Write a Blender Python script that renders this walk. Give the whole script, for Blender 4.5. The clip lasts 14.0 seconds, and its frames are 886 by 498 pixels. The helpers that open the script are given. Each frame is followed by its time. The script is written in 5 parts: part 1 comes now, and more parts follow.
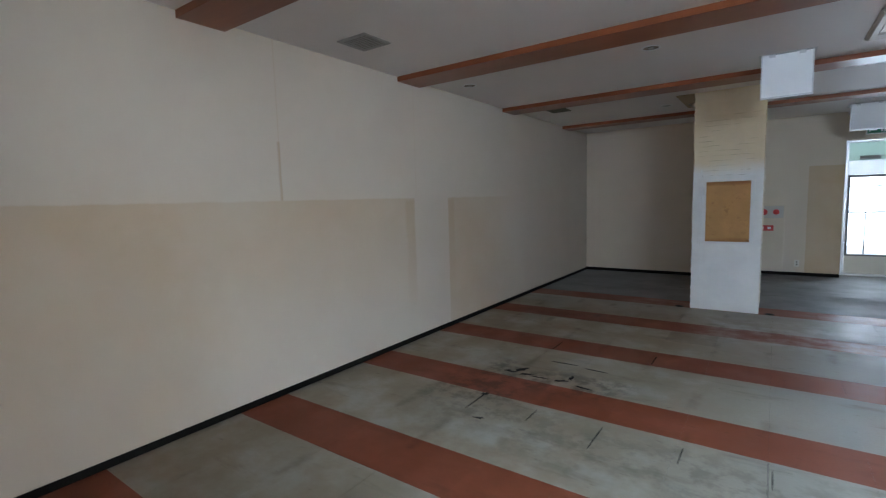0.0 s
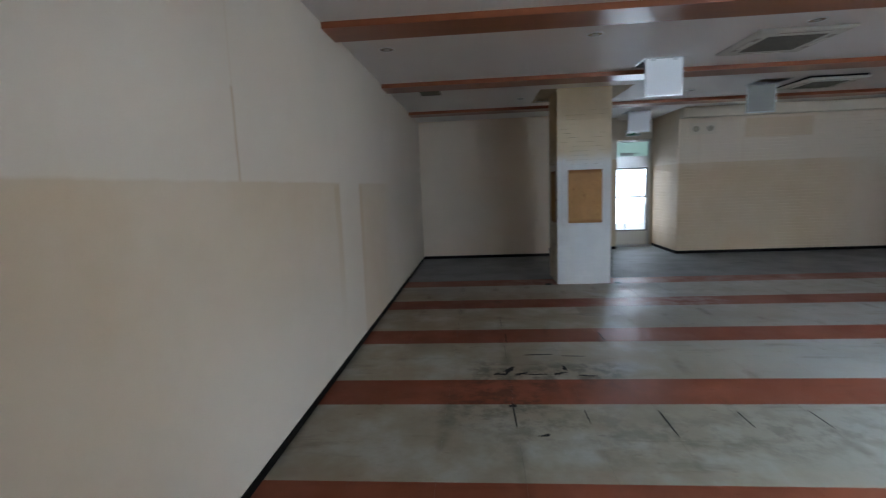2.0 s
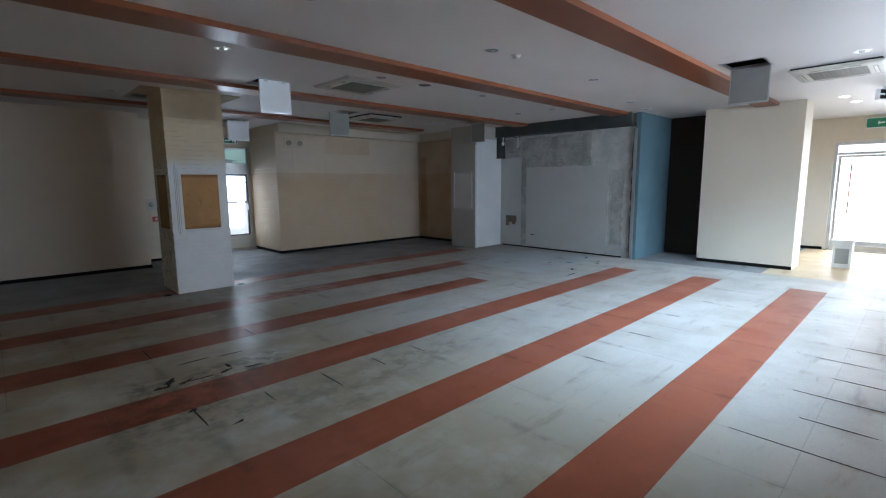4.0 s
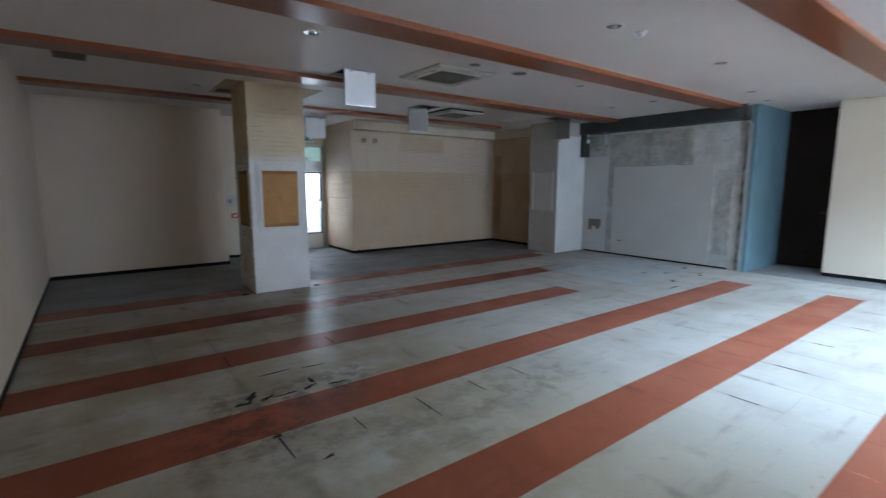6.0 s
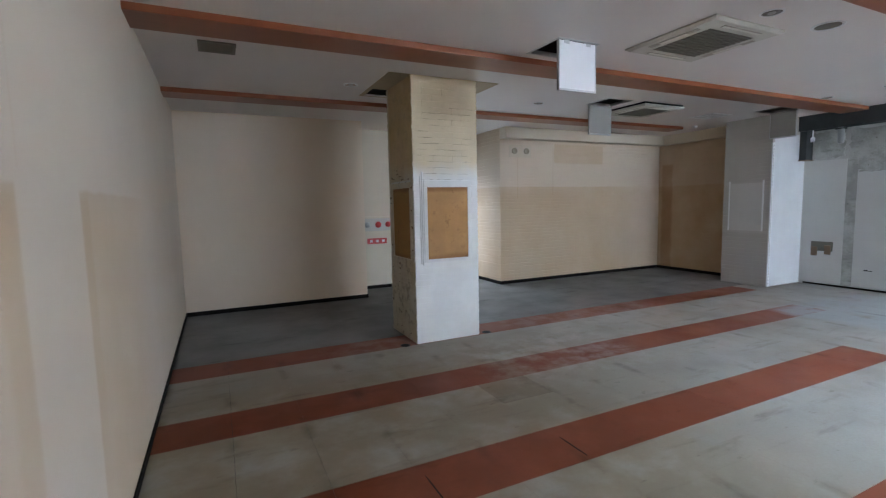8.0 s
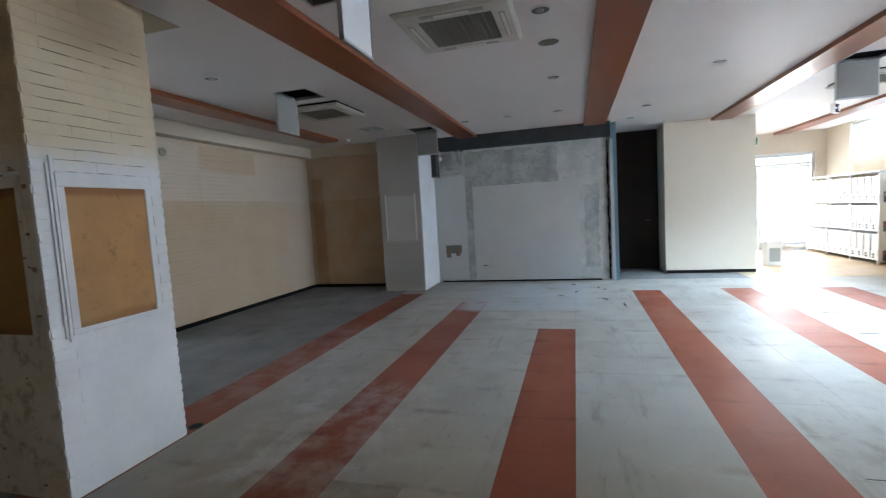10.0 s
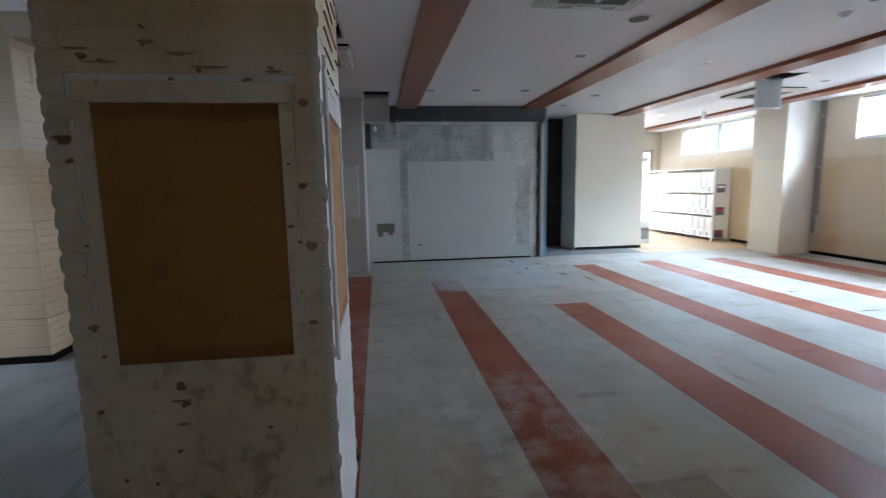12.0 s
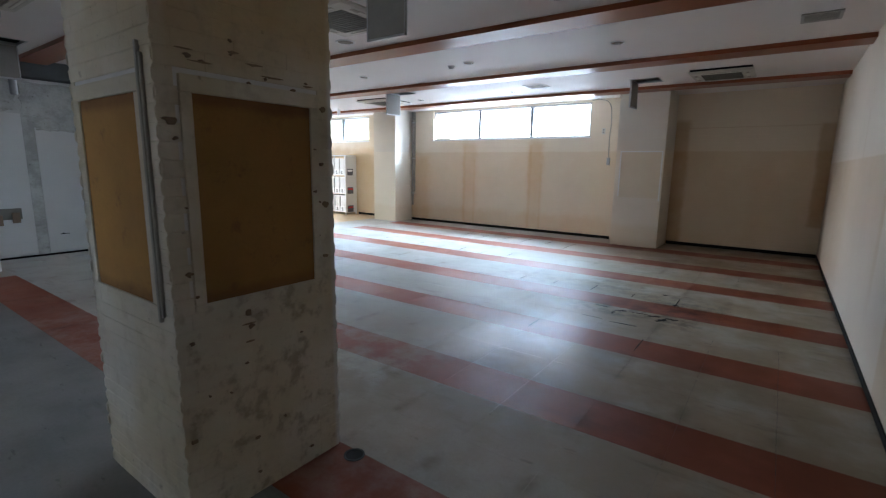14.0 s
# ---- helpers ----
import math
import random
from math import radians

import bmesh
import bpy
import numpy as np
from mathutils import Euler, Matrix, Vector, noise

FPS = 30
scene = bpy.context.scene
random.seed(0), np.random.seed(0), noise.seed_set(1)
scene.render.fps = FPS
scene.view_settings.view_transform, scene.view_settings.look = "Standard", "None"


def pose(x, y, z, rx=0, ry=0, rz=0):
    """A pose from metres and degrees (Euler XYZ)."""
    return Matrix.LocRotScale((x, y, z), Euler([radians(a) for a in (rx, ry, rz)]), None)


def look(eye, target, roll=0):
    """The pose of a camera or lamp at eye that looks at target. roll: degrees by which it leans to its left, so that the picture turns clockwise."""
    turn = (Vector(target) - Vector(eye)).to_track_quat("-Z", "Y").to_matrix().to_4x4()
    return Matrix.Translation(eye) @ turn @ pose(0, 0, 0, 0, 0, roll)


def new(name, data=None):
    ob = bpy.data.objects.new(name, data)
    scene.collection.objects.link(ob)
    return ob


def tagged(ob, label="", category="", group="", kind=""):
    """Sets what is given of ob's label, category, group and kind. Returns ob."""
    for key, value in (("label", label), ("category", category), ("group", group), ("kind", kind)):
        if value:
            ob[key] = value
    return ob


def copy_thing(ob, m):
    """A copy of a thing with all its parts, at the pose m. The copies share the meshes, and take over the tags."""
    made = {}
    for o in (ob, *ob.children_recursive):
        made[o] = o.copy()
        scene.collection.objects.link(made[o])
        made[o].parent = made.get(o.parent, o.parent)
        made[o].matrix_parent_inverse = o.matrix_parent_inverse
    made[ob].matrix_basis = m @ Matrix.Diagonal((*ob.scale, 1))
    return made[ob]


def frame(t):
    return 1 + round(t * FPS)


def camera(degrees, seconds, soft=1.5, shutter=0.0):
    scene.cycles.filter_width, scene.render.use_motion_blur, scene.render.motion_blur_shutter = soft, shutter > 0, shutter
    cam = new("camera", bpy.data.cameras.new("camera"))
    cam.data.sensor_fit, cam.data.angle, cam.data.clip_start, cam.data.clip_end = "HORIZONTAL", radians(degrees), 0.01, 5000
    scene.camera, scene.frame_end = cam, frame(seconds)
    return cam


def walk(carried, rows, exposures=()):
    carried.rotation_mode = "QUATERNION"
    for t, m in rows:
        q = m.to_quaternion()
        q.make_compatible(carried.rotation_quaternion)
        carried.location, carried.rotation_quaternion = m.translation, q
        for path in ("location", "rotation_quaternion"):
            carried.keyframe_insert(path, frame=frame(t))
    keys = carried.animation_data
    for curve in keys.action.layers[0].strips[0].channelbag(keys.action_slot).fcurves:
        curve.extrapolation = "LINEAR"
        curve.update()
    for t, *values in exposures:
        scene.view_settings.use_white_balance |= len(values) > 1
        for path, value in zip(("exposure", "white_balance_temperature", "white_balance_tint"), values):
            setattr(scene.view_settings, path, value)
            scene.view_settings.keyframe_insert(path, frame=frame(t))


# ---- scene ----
cam = camera(87.0, 14.0, soft=1.2, shutter=0.25)
PATH = [
    (0, (-0.221, 0.023, 1.525), (-1.375, 1.643, 1.318), -1.7),
    (0.5, (-0.804, 0.022, 1.517), (-1.929, 1.666, 1.342), -0.9),
    (1, (-1.382, 0.044, 1.5), (-2.399, 1.758, 1.335), -0.0),
    (1.5, (-1.835, 0.033, 1.5), (-2.526, 1.894, 1.262), -0.3),
    (2, (-2.221, 0.054, 1.495), (-2.382, 2.029, 1.23), -2.2),
    (2.5, (-2.559, -0.039, 1.489), (-2.038, 1.869, 1.19), -2.1),
    (3, (-2.782, -0.203, 1.516), (-1.883, 1.561, 1.231), -1.2),
    (3.5, (-2.857, -0.293, 1.505), (-1.623, 1.254, 1.217), -0.6),
    (3.7, (-2.886, -0.276, 1.511), (-1.509, 1.147, 1.23), -0.5),
    (5.8, (-2.791, 0.267, 1.502), (-1.473, 1.751, 1.256), -0.5),
    (6, (-2.806, 0.419, 1.485), (-1.616, 2.002, 1.209), 0.1),
    (6.5, (-2.814, 0.864, 1.474), (-1.853, 2.592, 1.174), -0.2),
    (7, (-2.821, 1.372, 1.49), (-2.124, 3.225, 1.208), -1.2),
    (7.5, (-2.897, 1.92, 1.484), (-2.165, 3.768, 1.269), -0.7),
    (8, (-2.94, 2.423, 1.48), (-2.078, 4.217, 1.288), -1.2),
    (8.5, (-2.978, 2.943, 1.478), (-1.925, 4.636, 1.322), -1.1),
    (9, (-2.879, 3.424, 1.455), (-1.522, 4.873, 1.214), -1.3),
    (9.2, (-2.859, 3.563, 1.448), (-1.319, 4.823, 1.245), -1.8),
    (11.3, (-2.593, 5.93, 1.374), (-0.62, 6.049, 1.068), -1.2),
    (11.5, (-2.557, 6.163, 1.409), (-0.583, 6.273, 1.104), -1.1),
    (12, (-2.553, 6.761, 1.413), (-0.589, 6.496, 1.141), -1.1),
    (12.5, (-2.515, 7.165, 1.359), (-0.751, 6.285, 1.023), -0.4),
    (13, (-2.627, 7.625, 1.367), (-1.162, 6.306, 1.03), 1.1),
    (13.5, (-2.707, 8.016, 1.367), (-1.436, 6.506, 1.043), 2.3),
    (14, (-2.805, 8.402, 1.419), (-1.658, 6.802, 1.07), 0.9),
]
EXPOSURES = [(0.0, 0.92, 6250, 9), (1.0, 0.82, 6250, 9), (2.0, 0.75, 6300, 9), (3.0, 0.65, 6250, 9), (3.7, 0.5, 6200, 10), (5.8, 0.72, 6200, 10), (6.5, 1.1, 6300, 10), (7.5, 1.5, 6400, 11),
             (8.5, 1.62, 6500, 12), (9.2, 1.45, 6500, 11), (10.3, 1.05, 6400, 10), (11.3, 0.9, 6350, 11), (12.2, 0.95, 6250, 11), (13.0, 0.7, 6200, 12), (14.0, 0.88, 6300, 11)]
walk(cam, [(t, look(eye, target, roll)) for t, eye, target, roll in PATH], EXPOSURES)
# ---- world, sun, large lights ----
CEIL = 2.79
world = bpy.data.worlds.new("overcast_sky")
scene.world = world
world.use_nodes = True
sky = world.node_tree.nodes.new("ShaderNodeTexSky")
sky.sky_type, sky.sun_disc = "NISHITA", False
sky.sun_elevation, sky.sun_rotation = radians(48), radians(160)
world.node_tree.links.new(sky.outputs[0], world.node_tree.nodes["Background"].inputs[0])
world.node_tree.nodes["Background"].inputs[1].default_value = 0.15
sun = new("sun", bpy.data.lights.new("sun", "SUN"))
sun.data.energy, sun.data.angle, sun.data.color = 0.5, radians(12), (1.0, 0.96, 0.9)
sun.matrix_basis = look((0, 0, 0), (-0.23, 0.63, -0.74))


def opening_light(name, eye, target, w, h, watts, colour, spread):
    """Sky light that stands in a window's or door's opening."""
    lamp = new(name, bpy.data.lights.new(name, "AREA"))
    lamp.data.shape, lamp.data.size, lamp.data.size_y = "RECTANGLE", w, h
    lamp.data.energy, lamp.data.color, lamp.data.spread = watts, colour, radians(spread)
    lamp.matrix_basis = look(eye, target)
    return lamp


COOL = (0.56, 0.77, 1.0)
PALE = (0.67, 0.805, 0.98)
opening_light("south_window_light", (1.3, -2.66, 3.66), (1.9, 1.6, 0.05), 4.2, 1.0, 900, COOL, 122)
opening_light("south_sky_light", (1.27, -1.95, 2.55), (1.27, 2.0, 1.3), 1.4, 0.9, 26, PALE, 180)
opening_light("south_sky_dim_light", (3.28, -1.95, 2.55), (3.28, 2.0, 1.3), 2.5, 0.9, 96, PALE, 180)
opening_light("shop_window_light", (7.95, -1.80, 2.95), (7.95, -0.2, -0.05), 2.6, 1.2, 520, COOL, 120)
opening_light("entrance_light", (10.75, 0.1, 1.6), (8.0, 0.1, 0.3), 2.5, 2.3, 110, (0.90, 0.95, 1.0), 120)
opening_light("rear_door_light", (1.18, 11.25, 1.2), (1.18, 9.0, 0.7), 0.8, 1.5, 12, PALE, 150)


# ---- materials ----
def shader(name):
    m = bpy.data.materials.new(name)
    m.use_nodes = True
    t = m.node_tree
    return m, t, t.nodes["Principled BSDF"]


def node(t, kind, **inputs):
    n = t.nodes.new("ShaderNode" + kind)
    for k, v in inputs.items():
        key = int(k[1:]) if k[0] == "i" and k[1:].isdigit() else k.replace("_", " ")
        if isinstance(v, bpy.types.NodeSocket):
            t.links.new(v, n.inputs[key])
        else:
            n.inputs[key].default_value = v
    return n


def math_node(t, op, a, b=0.0, c=0.0):
    n = t.nodes.new("ShaderNodeMath")
    n.operation = op
    for i, v in enumerate((a, b, c)):
        if isinstance(v, bpy.types.NodeSocket):
            t.links.new(v, n.inputs[i])
        else:
            n.inputs[i].default_value = v
    return n.outputs[0]


def mix(t, fac, a, b, blend="MIX"):
    n = t.nodes.new("ShaderNodeMix")
    n.data_type, n.blend_type = "RGBA", blend
    for i, v in ((0, fac), (6, a), (7, b)):
        if isinstance(v, bpy.types.NodeSocket):
            t.links.new(v, n.inputs[i])
        else:
            n.inputs[i].default_value = (*v, 1) if isinstance(v, tuple) and len(v) == 3 else v
    return n.outputs[2]


def ramp(t, v, lo, hi, a=0.0, b=1.0):
    n = t.nodes.new("ShaderNodeMapRange")
    n.interpolation_type = "SMOOTHSTEP"
    t.links.new(v, n.inputs[0])
    for i, x in enumerate((lo, hi, a, b)):
        n.inputs[i + 1].default_value = x
    return n.outputs[0]


def position(t):
    return t.nodes.new("ShaderNodeNewGeometry").outputs["Position"]


def xyz(t, vec):
    n = node(t, "SeparateXYZ", i0=vec)
    return {"x": n.outputs[0], "y": n.outputs[1], "z": n.outputs[2]}


def noise_tex(t, vec, scale, detail=4.0, rough=0.55, stretch=None):
    if stretch:
        m = node(t, "Mapping", i0=vec)
        m.inputs["Scale"].default_value = stretch
        vec = m.outputs[0]
    n = node(t, "TexNoise", Vector=vec, Scale=scale, Detail=detail, Roughness=rough)
    return n.outputs[0]


def surface(name, base, rough=0.6, metal=0.0, var=0.10, broad=1.3, fine=45.0, bump=0.08, relief=0.002,
            spec=0.5, per_object=0.0):
    """A worn plain surface: broad and fine variation of colour, with fine relief."""
    m, t, b = shader(name)
    p = position(t)
    big, small = noise_tex(t, p, broad), noise_tex(t, p, fine, 3.0, 0.6)
    dark = tuple(c * (1 - var) for c in base)
    light = tuple(min(1, c * (1 + var)) for c in base)
    col = mix(t, ramp(t, big, 0.3, 0.7), dark, light)
    col = mix(t, ramp(t, small, 0.25, 0.75, 0.0, 0.35), col, dark)
    if per_object:
        r = t.nodes.new("ShaderNodeObjectInfo").outputs["Random"]
        col = mix(t, ramp(t, r, 0, 1, 0, per_object), col, tuple(c * 0.55 for c in base))
    t.links.new(col, b.inputs["Base Color"])
    b.inputs["Roughness"].default_value = rough
    b.inputs["Metallic"].default_value = metal
    b.inputs["Specular IOR Level"].default_value = spec
    bm = node(t, "Bump", Strength=bump, Distance=relief, Height=small)
    t.links.new(bm.outputs[0], b.inputs["Normal"])
    return m, t, b, col, bm


def patch(t, p, col, tint, strength, soft, fade=None, **ranges):
    """A stain, ghost mark or plain tint of its own shape: x=(lo, hi), y=(...), z=(...), with soft edges and a wavering
    border.
    """
    c = xyz(t, p)
    wob = math_node(t, "MULTIPLY_ADD", noise_tex(t, p, 5.0), soft * 2.2, -soft * 1.1)
    fac = None
    for ax, (lo, hi) in ranges.items():
        v = math_node(t, "ADD", c[ax], wob)
        f = math_node(t, "MULTIPLY", ramp(t, v, lo - soft, lo + soft), ramp(t, v, hi - soft, hi + soft, 1, 0))
        fac = f if fac is None else math_node(t, "MULTIPLY", fac, f)
    fac = math_node(t, "MULTIPLY", fac, ramp(t, noise_tex(t, p, 1.7), 0.2, 0.75, strength * 0.6, strength))
    if fade:
        fac = math_node(t, "MULTIPLY", fac, ramp(t, c[fade[0]], fade[1], fade[2]))
    return mix(t, fac, col, tint, "MULTIPLY")


def brick_relief(m, t, b, prev, h=0.062, strength=0.7, axis="x"):
    """Uneven courses of thin painted brick under the paint: wavering joints, filled with paint here and there."""
    p = position(t)
    c = xyz(t, p)
    z = math_node(t, "ADD", c["z"], math_node(t, "MULTIPLY_ADD", noise_tex(t, p, 6.0, 2.0), 0.012, -0.006))
    course = math_node(t, "PINGPONG", z, h / 2)
    v = node(t, "CombineXYZ", i0=c[axis], i1=c["z"]).outputs[0]
    filled = ramp(t, noise_tex(t, v, 5.0, 3.0, 0.6, (0.5, 3.0, 1)), 0.40, 0.62, 0.15, 1.0)
    groove = math_node(t, "MULTIPLY", ramp(t, course, 0.0, 0.007, 1, 0), filled)
    n = node(t, "Bump", Strength=strength, Distance=0.006, Height=math_node(t, "SUBTRACT", 1.0, groove))
    t.links.new(prev.outputs[0], n.inputs["Normal"])
    t.links.new(n.outputs[0], b.inputs["Normal"])


CREAM = (0.695, 0.58, 0.46)
WARM_CREAM = (0.76, 0.66, 0.52)
TAN = (0.80, 0.66, 0.46)
BROWN = (0.62, 0.45, 0.27)
RUST = (0.86, 0.66, 0.42)


def wall_material(name, tinted_areas=(), bricks=None, base=CREAM, var=0.04, relief=0.7):
    m, t, b, col, bm = surface(name, base, 0.75, var=var, broad=0.8, fine=160, bump=0.22, relief=0.0015, spec=0.3)
    p = position(t)
    for tint, strength, soft, rng in tinted_areas:
        col = patch(t, p, col, tint, strength, soft, **rng)
    t.links.new(col, b.inputs["Base Color"])
    if bricks:
        brick_relief(m, t, b, bm, axis=bricks, strength=relief)
    return m


M_WEST = wall_material("west_wallpaper", [
    (TAN, 0.6, 0.010, dict(y=(-1.6, 3.99), z=(-1, 1.56), fade=("z", 0.2, 1.7))), (TAN, 0.22, 0.35, dict(y=(-1.6, 1.6), z=(-1, 1.5))),
    (TAN, 0.5, 0.012, dict(y=(4.62, 6.9), z=(-1, 1.56), fade=("y", 6.6, 5.3))), (TAN, 0.45, 0.03, dict(y=(3.84, 3.98), z=(-1, 1.54), fade=("z", 0.2, 1.4))),
    (TAN, 0.35, 0.03, dict(y=(4.63, 4.75), z=(-1, 1.54), fade=("z", 0.2, 1.4))),
    (BROWN, 0.45, 0.010, dict(y=(2.304, 2.332), z=(1.56, 2.02))), (TAN, 0.4, 0.005, dict(y=(2.318, 2.326), z=(1.56, 2.8))),
    (TAN, 0.35, 0.005, dict(y=(4.02, 4.025), z=(1.6, 2.8)))], base=(0.625, 0.545, 0.455))
M_NORTH = wall_material("north_wallpaper")
M_BLOCK = wall_material("block_paint", [
    (TAN, 0.55, 0.012, dict(x=(1.6, 6.0), z=(-1, 1.76), fade=("x", 5.5, 3.9))), (TAN, 0.25, 0.1, dict(x=(1.6, 5.8), z=(-1, 1.7))),
    (TAN, 0.55, 0.02, dict(x=(2.83, 4.05), z=(2.2, 2.55))), (TAN, 0.35, 0.06, dict(x=(1.6, 5.7), z=(2.56, 2.9))),
    (BROWN, 0.35, 0.006, dict(x=(2.0, 2.012), z=(1.55, 2.4))), (BROWN, 0.3, 0.006, dict(x=(2.8, 2.812), z=(1.6, 2.5)))], "x", relief=1.0)
# brown over the whole wall, tan low down, a browner band near the block
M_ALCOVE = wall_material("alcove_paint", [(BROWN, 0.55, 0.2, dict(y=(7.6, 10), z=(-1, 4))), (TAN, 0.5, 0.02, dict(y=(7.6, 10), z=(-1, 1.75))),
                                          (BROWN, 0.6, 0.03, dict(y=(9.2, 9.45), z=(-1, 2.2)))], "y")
M_SOUTH = wall_material("south_wall_paint", [
    (TAN, 0.4, 0.012, dict(x=(-0.1, 5.3), z=(-1, 1.76), fade=("z", -0.5, 1.7))), (RUST, 0.65, 0.09, dict(x=(1.5, 1.84), z=(0.1, 1.99), fade=("z", -0.4, 1.5))),
    (RUST, 0.32, 0.03, dict(x=(1.76, 1.83), z=(0.06, 1.9))), (RUST, 0.28, 0.025, dict(x=(1.5, 1.55), z=(0.06, 1.5))),
    (RUST, 0.55, 0.10, dict(x=(3.2, 3.58), z=(0.1, 1.95), fade=("z", -0.4, 1.5))), (RUST, 0.32, 0.03, dict(x=(3.5, 3.57), z=(0.06, 1.9))),
    (RUST, 0.28, 0.025, dict(x=(3.22, 3.27), z=(0.06, 1.6))), (RUST, 0.4, 0.12, dict(x=(0, 5.2), z=(-1, 0.4))), (RUST, 0.5, 0.15, dict(x=(4.6, 5.3), z=(-1, 1.7))),
    (TAN, 0.7, 0.1, dict(x=(5.8, 9.0), z=(-1, 1.9)))], "x", base=WARM_CREAM, relief=0.3)
# brown bands at both ends and tan below, over a faint overall brown
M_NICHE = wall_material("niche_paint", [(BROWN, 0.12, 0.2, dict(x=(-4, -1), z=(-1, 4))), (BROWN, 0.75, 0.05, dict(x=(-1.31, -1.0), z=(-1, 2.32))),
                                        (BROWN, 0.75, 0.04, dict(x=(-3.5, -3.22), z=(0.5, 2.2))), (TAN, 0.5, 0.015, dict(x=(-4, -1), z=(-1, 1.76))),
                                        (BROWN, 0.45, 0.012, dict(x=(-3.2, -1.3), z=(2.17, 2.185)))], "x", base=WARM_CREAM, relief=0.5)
M_PILLAR = wall_material("pillar_paint", [((0.88, 0.91, 0.97), 0.8, 0.012, dict(z=(1.76, 4))), (TAN, 0.25, 0.06, dict(z=(-1, 0.4)))], "x", base=(0.74, 0.67, 0.56), relief=0.3)
M_PILLAR_MARK = wall_material("pillar_panel_paint", [(TAN, 0.35, 0.03, dict(z=(0.9, 1.74)))], "x", base=(0.75, 0.68, 0.56), relief=0.3)
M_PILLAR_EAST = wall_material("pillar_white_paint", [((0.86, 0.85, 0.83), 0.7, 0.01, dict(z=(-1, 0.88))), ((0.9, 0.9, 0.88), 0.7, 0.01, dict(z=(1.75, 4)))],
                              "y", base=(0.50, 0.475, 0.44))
M_CREAM = wall_material("partition_wallpaper", base=(0.645, 0.56, 0.445))
M_REAR = wall_material("rear_wallpaper", [(TAN, 0.8, 0.01, dict(x=(0.24, 0.75), z=(-1, 1.93)))], base=(0.62, 0.545, 0.44))
M_BACK = surface("grey_board_back", (0.31, 0.30, 0.275), 0.7, var=0.14)[0]
M_COLLAR = surface("bare_ceiling_board", (0.46, 0.37, 0.24), 0.8, var=0.1)[0]


def scarred(name, base, grey, pits, soft=0.10, scale=2.6):
    """Stripped plaster or cement: cloudy patches, trowel streaks and small dark pits."""
    m, t, b, col, bm = surface(name, base, 0.88, var=0.10, broad=1.6, fine=32, bump=0.45, relief=0.004)
    p = position(t)
    cloud = ramp(t, noise_tex(t, p, scale, 6.0, 0.68), 0.50 - soft, 0.50 + soft, 0, 0.75)
    col = mix(t, cloud, col, grey)
    trowel = ramp(t, noise_tex(t, p, 7.0, 5.0, 0.7, (1, 0.5, 1.6)), 0.56, 0.70, 0, 0.5)
    col = mix(t, trowel, col, tuple(c * 0.7 for c in grey))
    pit = ramp(t, noise_tex(t, p, 24.0, 4.0, 0.6), 0.66, 0.73, 0, pits)
    col = mix(t, pit, col, (0.10, 0.10, 0.09))
    t.links.new(col, b.inputs["Base Color"])
    lump = node(t, "Bump", Strength=0.5, Distance=0.008, Height=noise_tex(t, p, 9.0, 5.0, 0.65), Normal=bm.outputs[0])
    t.links.new(lump.outputs[0], b.inputs["Normal"])
    return m


M_PLASTER = scarred("bare_plaster", (0.56, 0.56, 0.53), (0.40, 0.40, 0.375), 0.35)
M_BOARD = surface("plasterboard", (0.515, 0.515, 0.49), 0.8, var=0.05, broad=1.2)[0]
M_ROUGH = scarred("rough_cement", (0.45, 0.45, 0.42), (0.25, 0.25, 0.225), 0.7, 0.14, 3.4)
M_BLUE = surface("blue_partition", (0.115, 0.195, 0.23), 0.6, var=0.12, broad=1.5)[0]
M_STEEL = surface("fireproofed_girder", (0.045, 0.05, 0.05), 0.8, var=0.2, broad=4.0, fine=60, bump=0.4, relief=0.004)[0]
M_DARKDOOR = surface("dark_door", (0.020, 0.011, 0.008), 0.6, var=0.15, spec=0.2)[0]
M_CEIL = surface("ceiling_paint", (0.75, 0.715, 0.70), 0.6, var=0.03, broad=0.7, fine=90, bump=0.06)[0]
M_PLENUM = surface("plenum_dark", (0.02, 0.02, 0.02), 0.9)[0]
M_BASE = surface("black_vinyl_baseboard", (0.007, 0.006, 0.005), 0.7, var=0.2, spec=0.15)[0]
M_WHITE = surface("white_paint", (0.78, 0.79, 0.80), 0.4, var=0.03)[0]
M_FRAME = surface("dull_window_frame", (0.16, 0.165, 0.17), 0.5, var=0.06)[0]
M_GREYMETAL = surface("grey_painted_metal", (0.34, 0.35, 0.35), 0.45, var=0.06)[0]
M_ALU = surface("aluminium", (0.55, 0.56, 0.57), 0.35, metal=0.9, var=0.05)[0]
M_IVORY = surface("ivory_plastic", (0.66, 0.64, 0.57), 0.45, var=0.05)[0]
M_DUSTY = surface("dusty_ivory_plastic", (0.55, 0.53, 0.47), 0.5, var=0.12, broad=3.0)[0]
M_SLOT = surface("dusty_slot", (0.36, 0.34, 0.29), 0.7)[0]
M_GRILLE = surface("grille_grey", (0.145, 0.135, 0.11), 0.6, var=0.1)[0]
M_BLACK = surface("black_plastic", (0.010, 0.010, 0.010), 0.7, spec=0.15)[0]
M_RED = surface("red_plastic", (0.50, 0.03, 0.03), 0.4)[0]
M_GREEN = surface("green_sign", (0.02, 0.22, 0.12), 0.4)[0]
M_CHROME = surface("lamp_reflector", (0.35, 0.35, 0.35), 0.2, metal=1.0)[0]
M_BULB = surface("lamp_glass", (0.5, 0.5, 0.48), 0.25)[0]
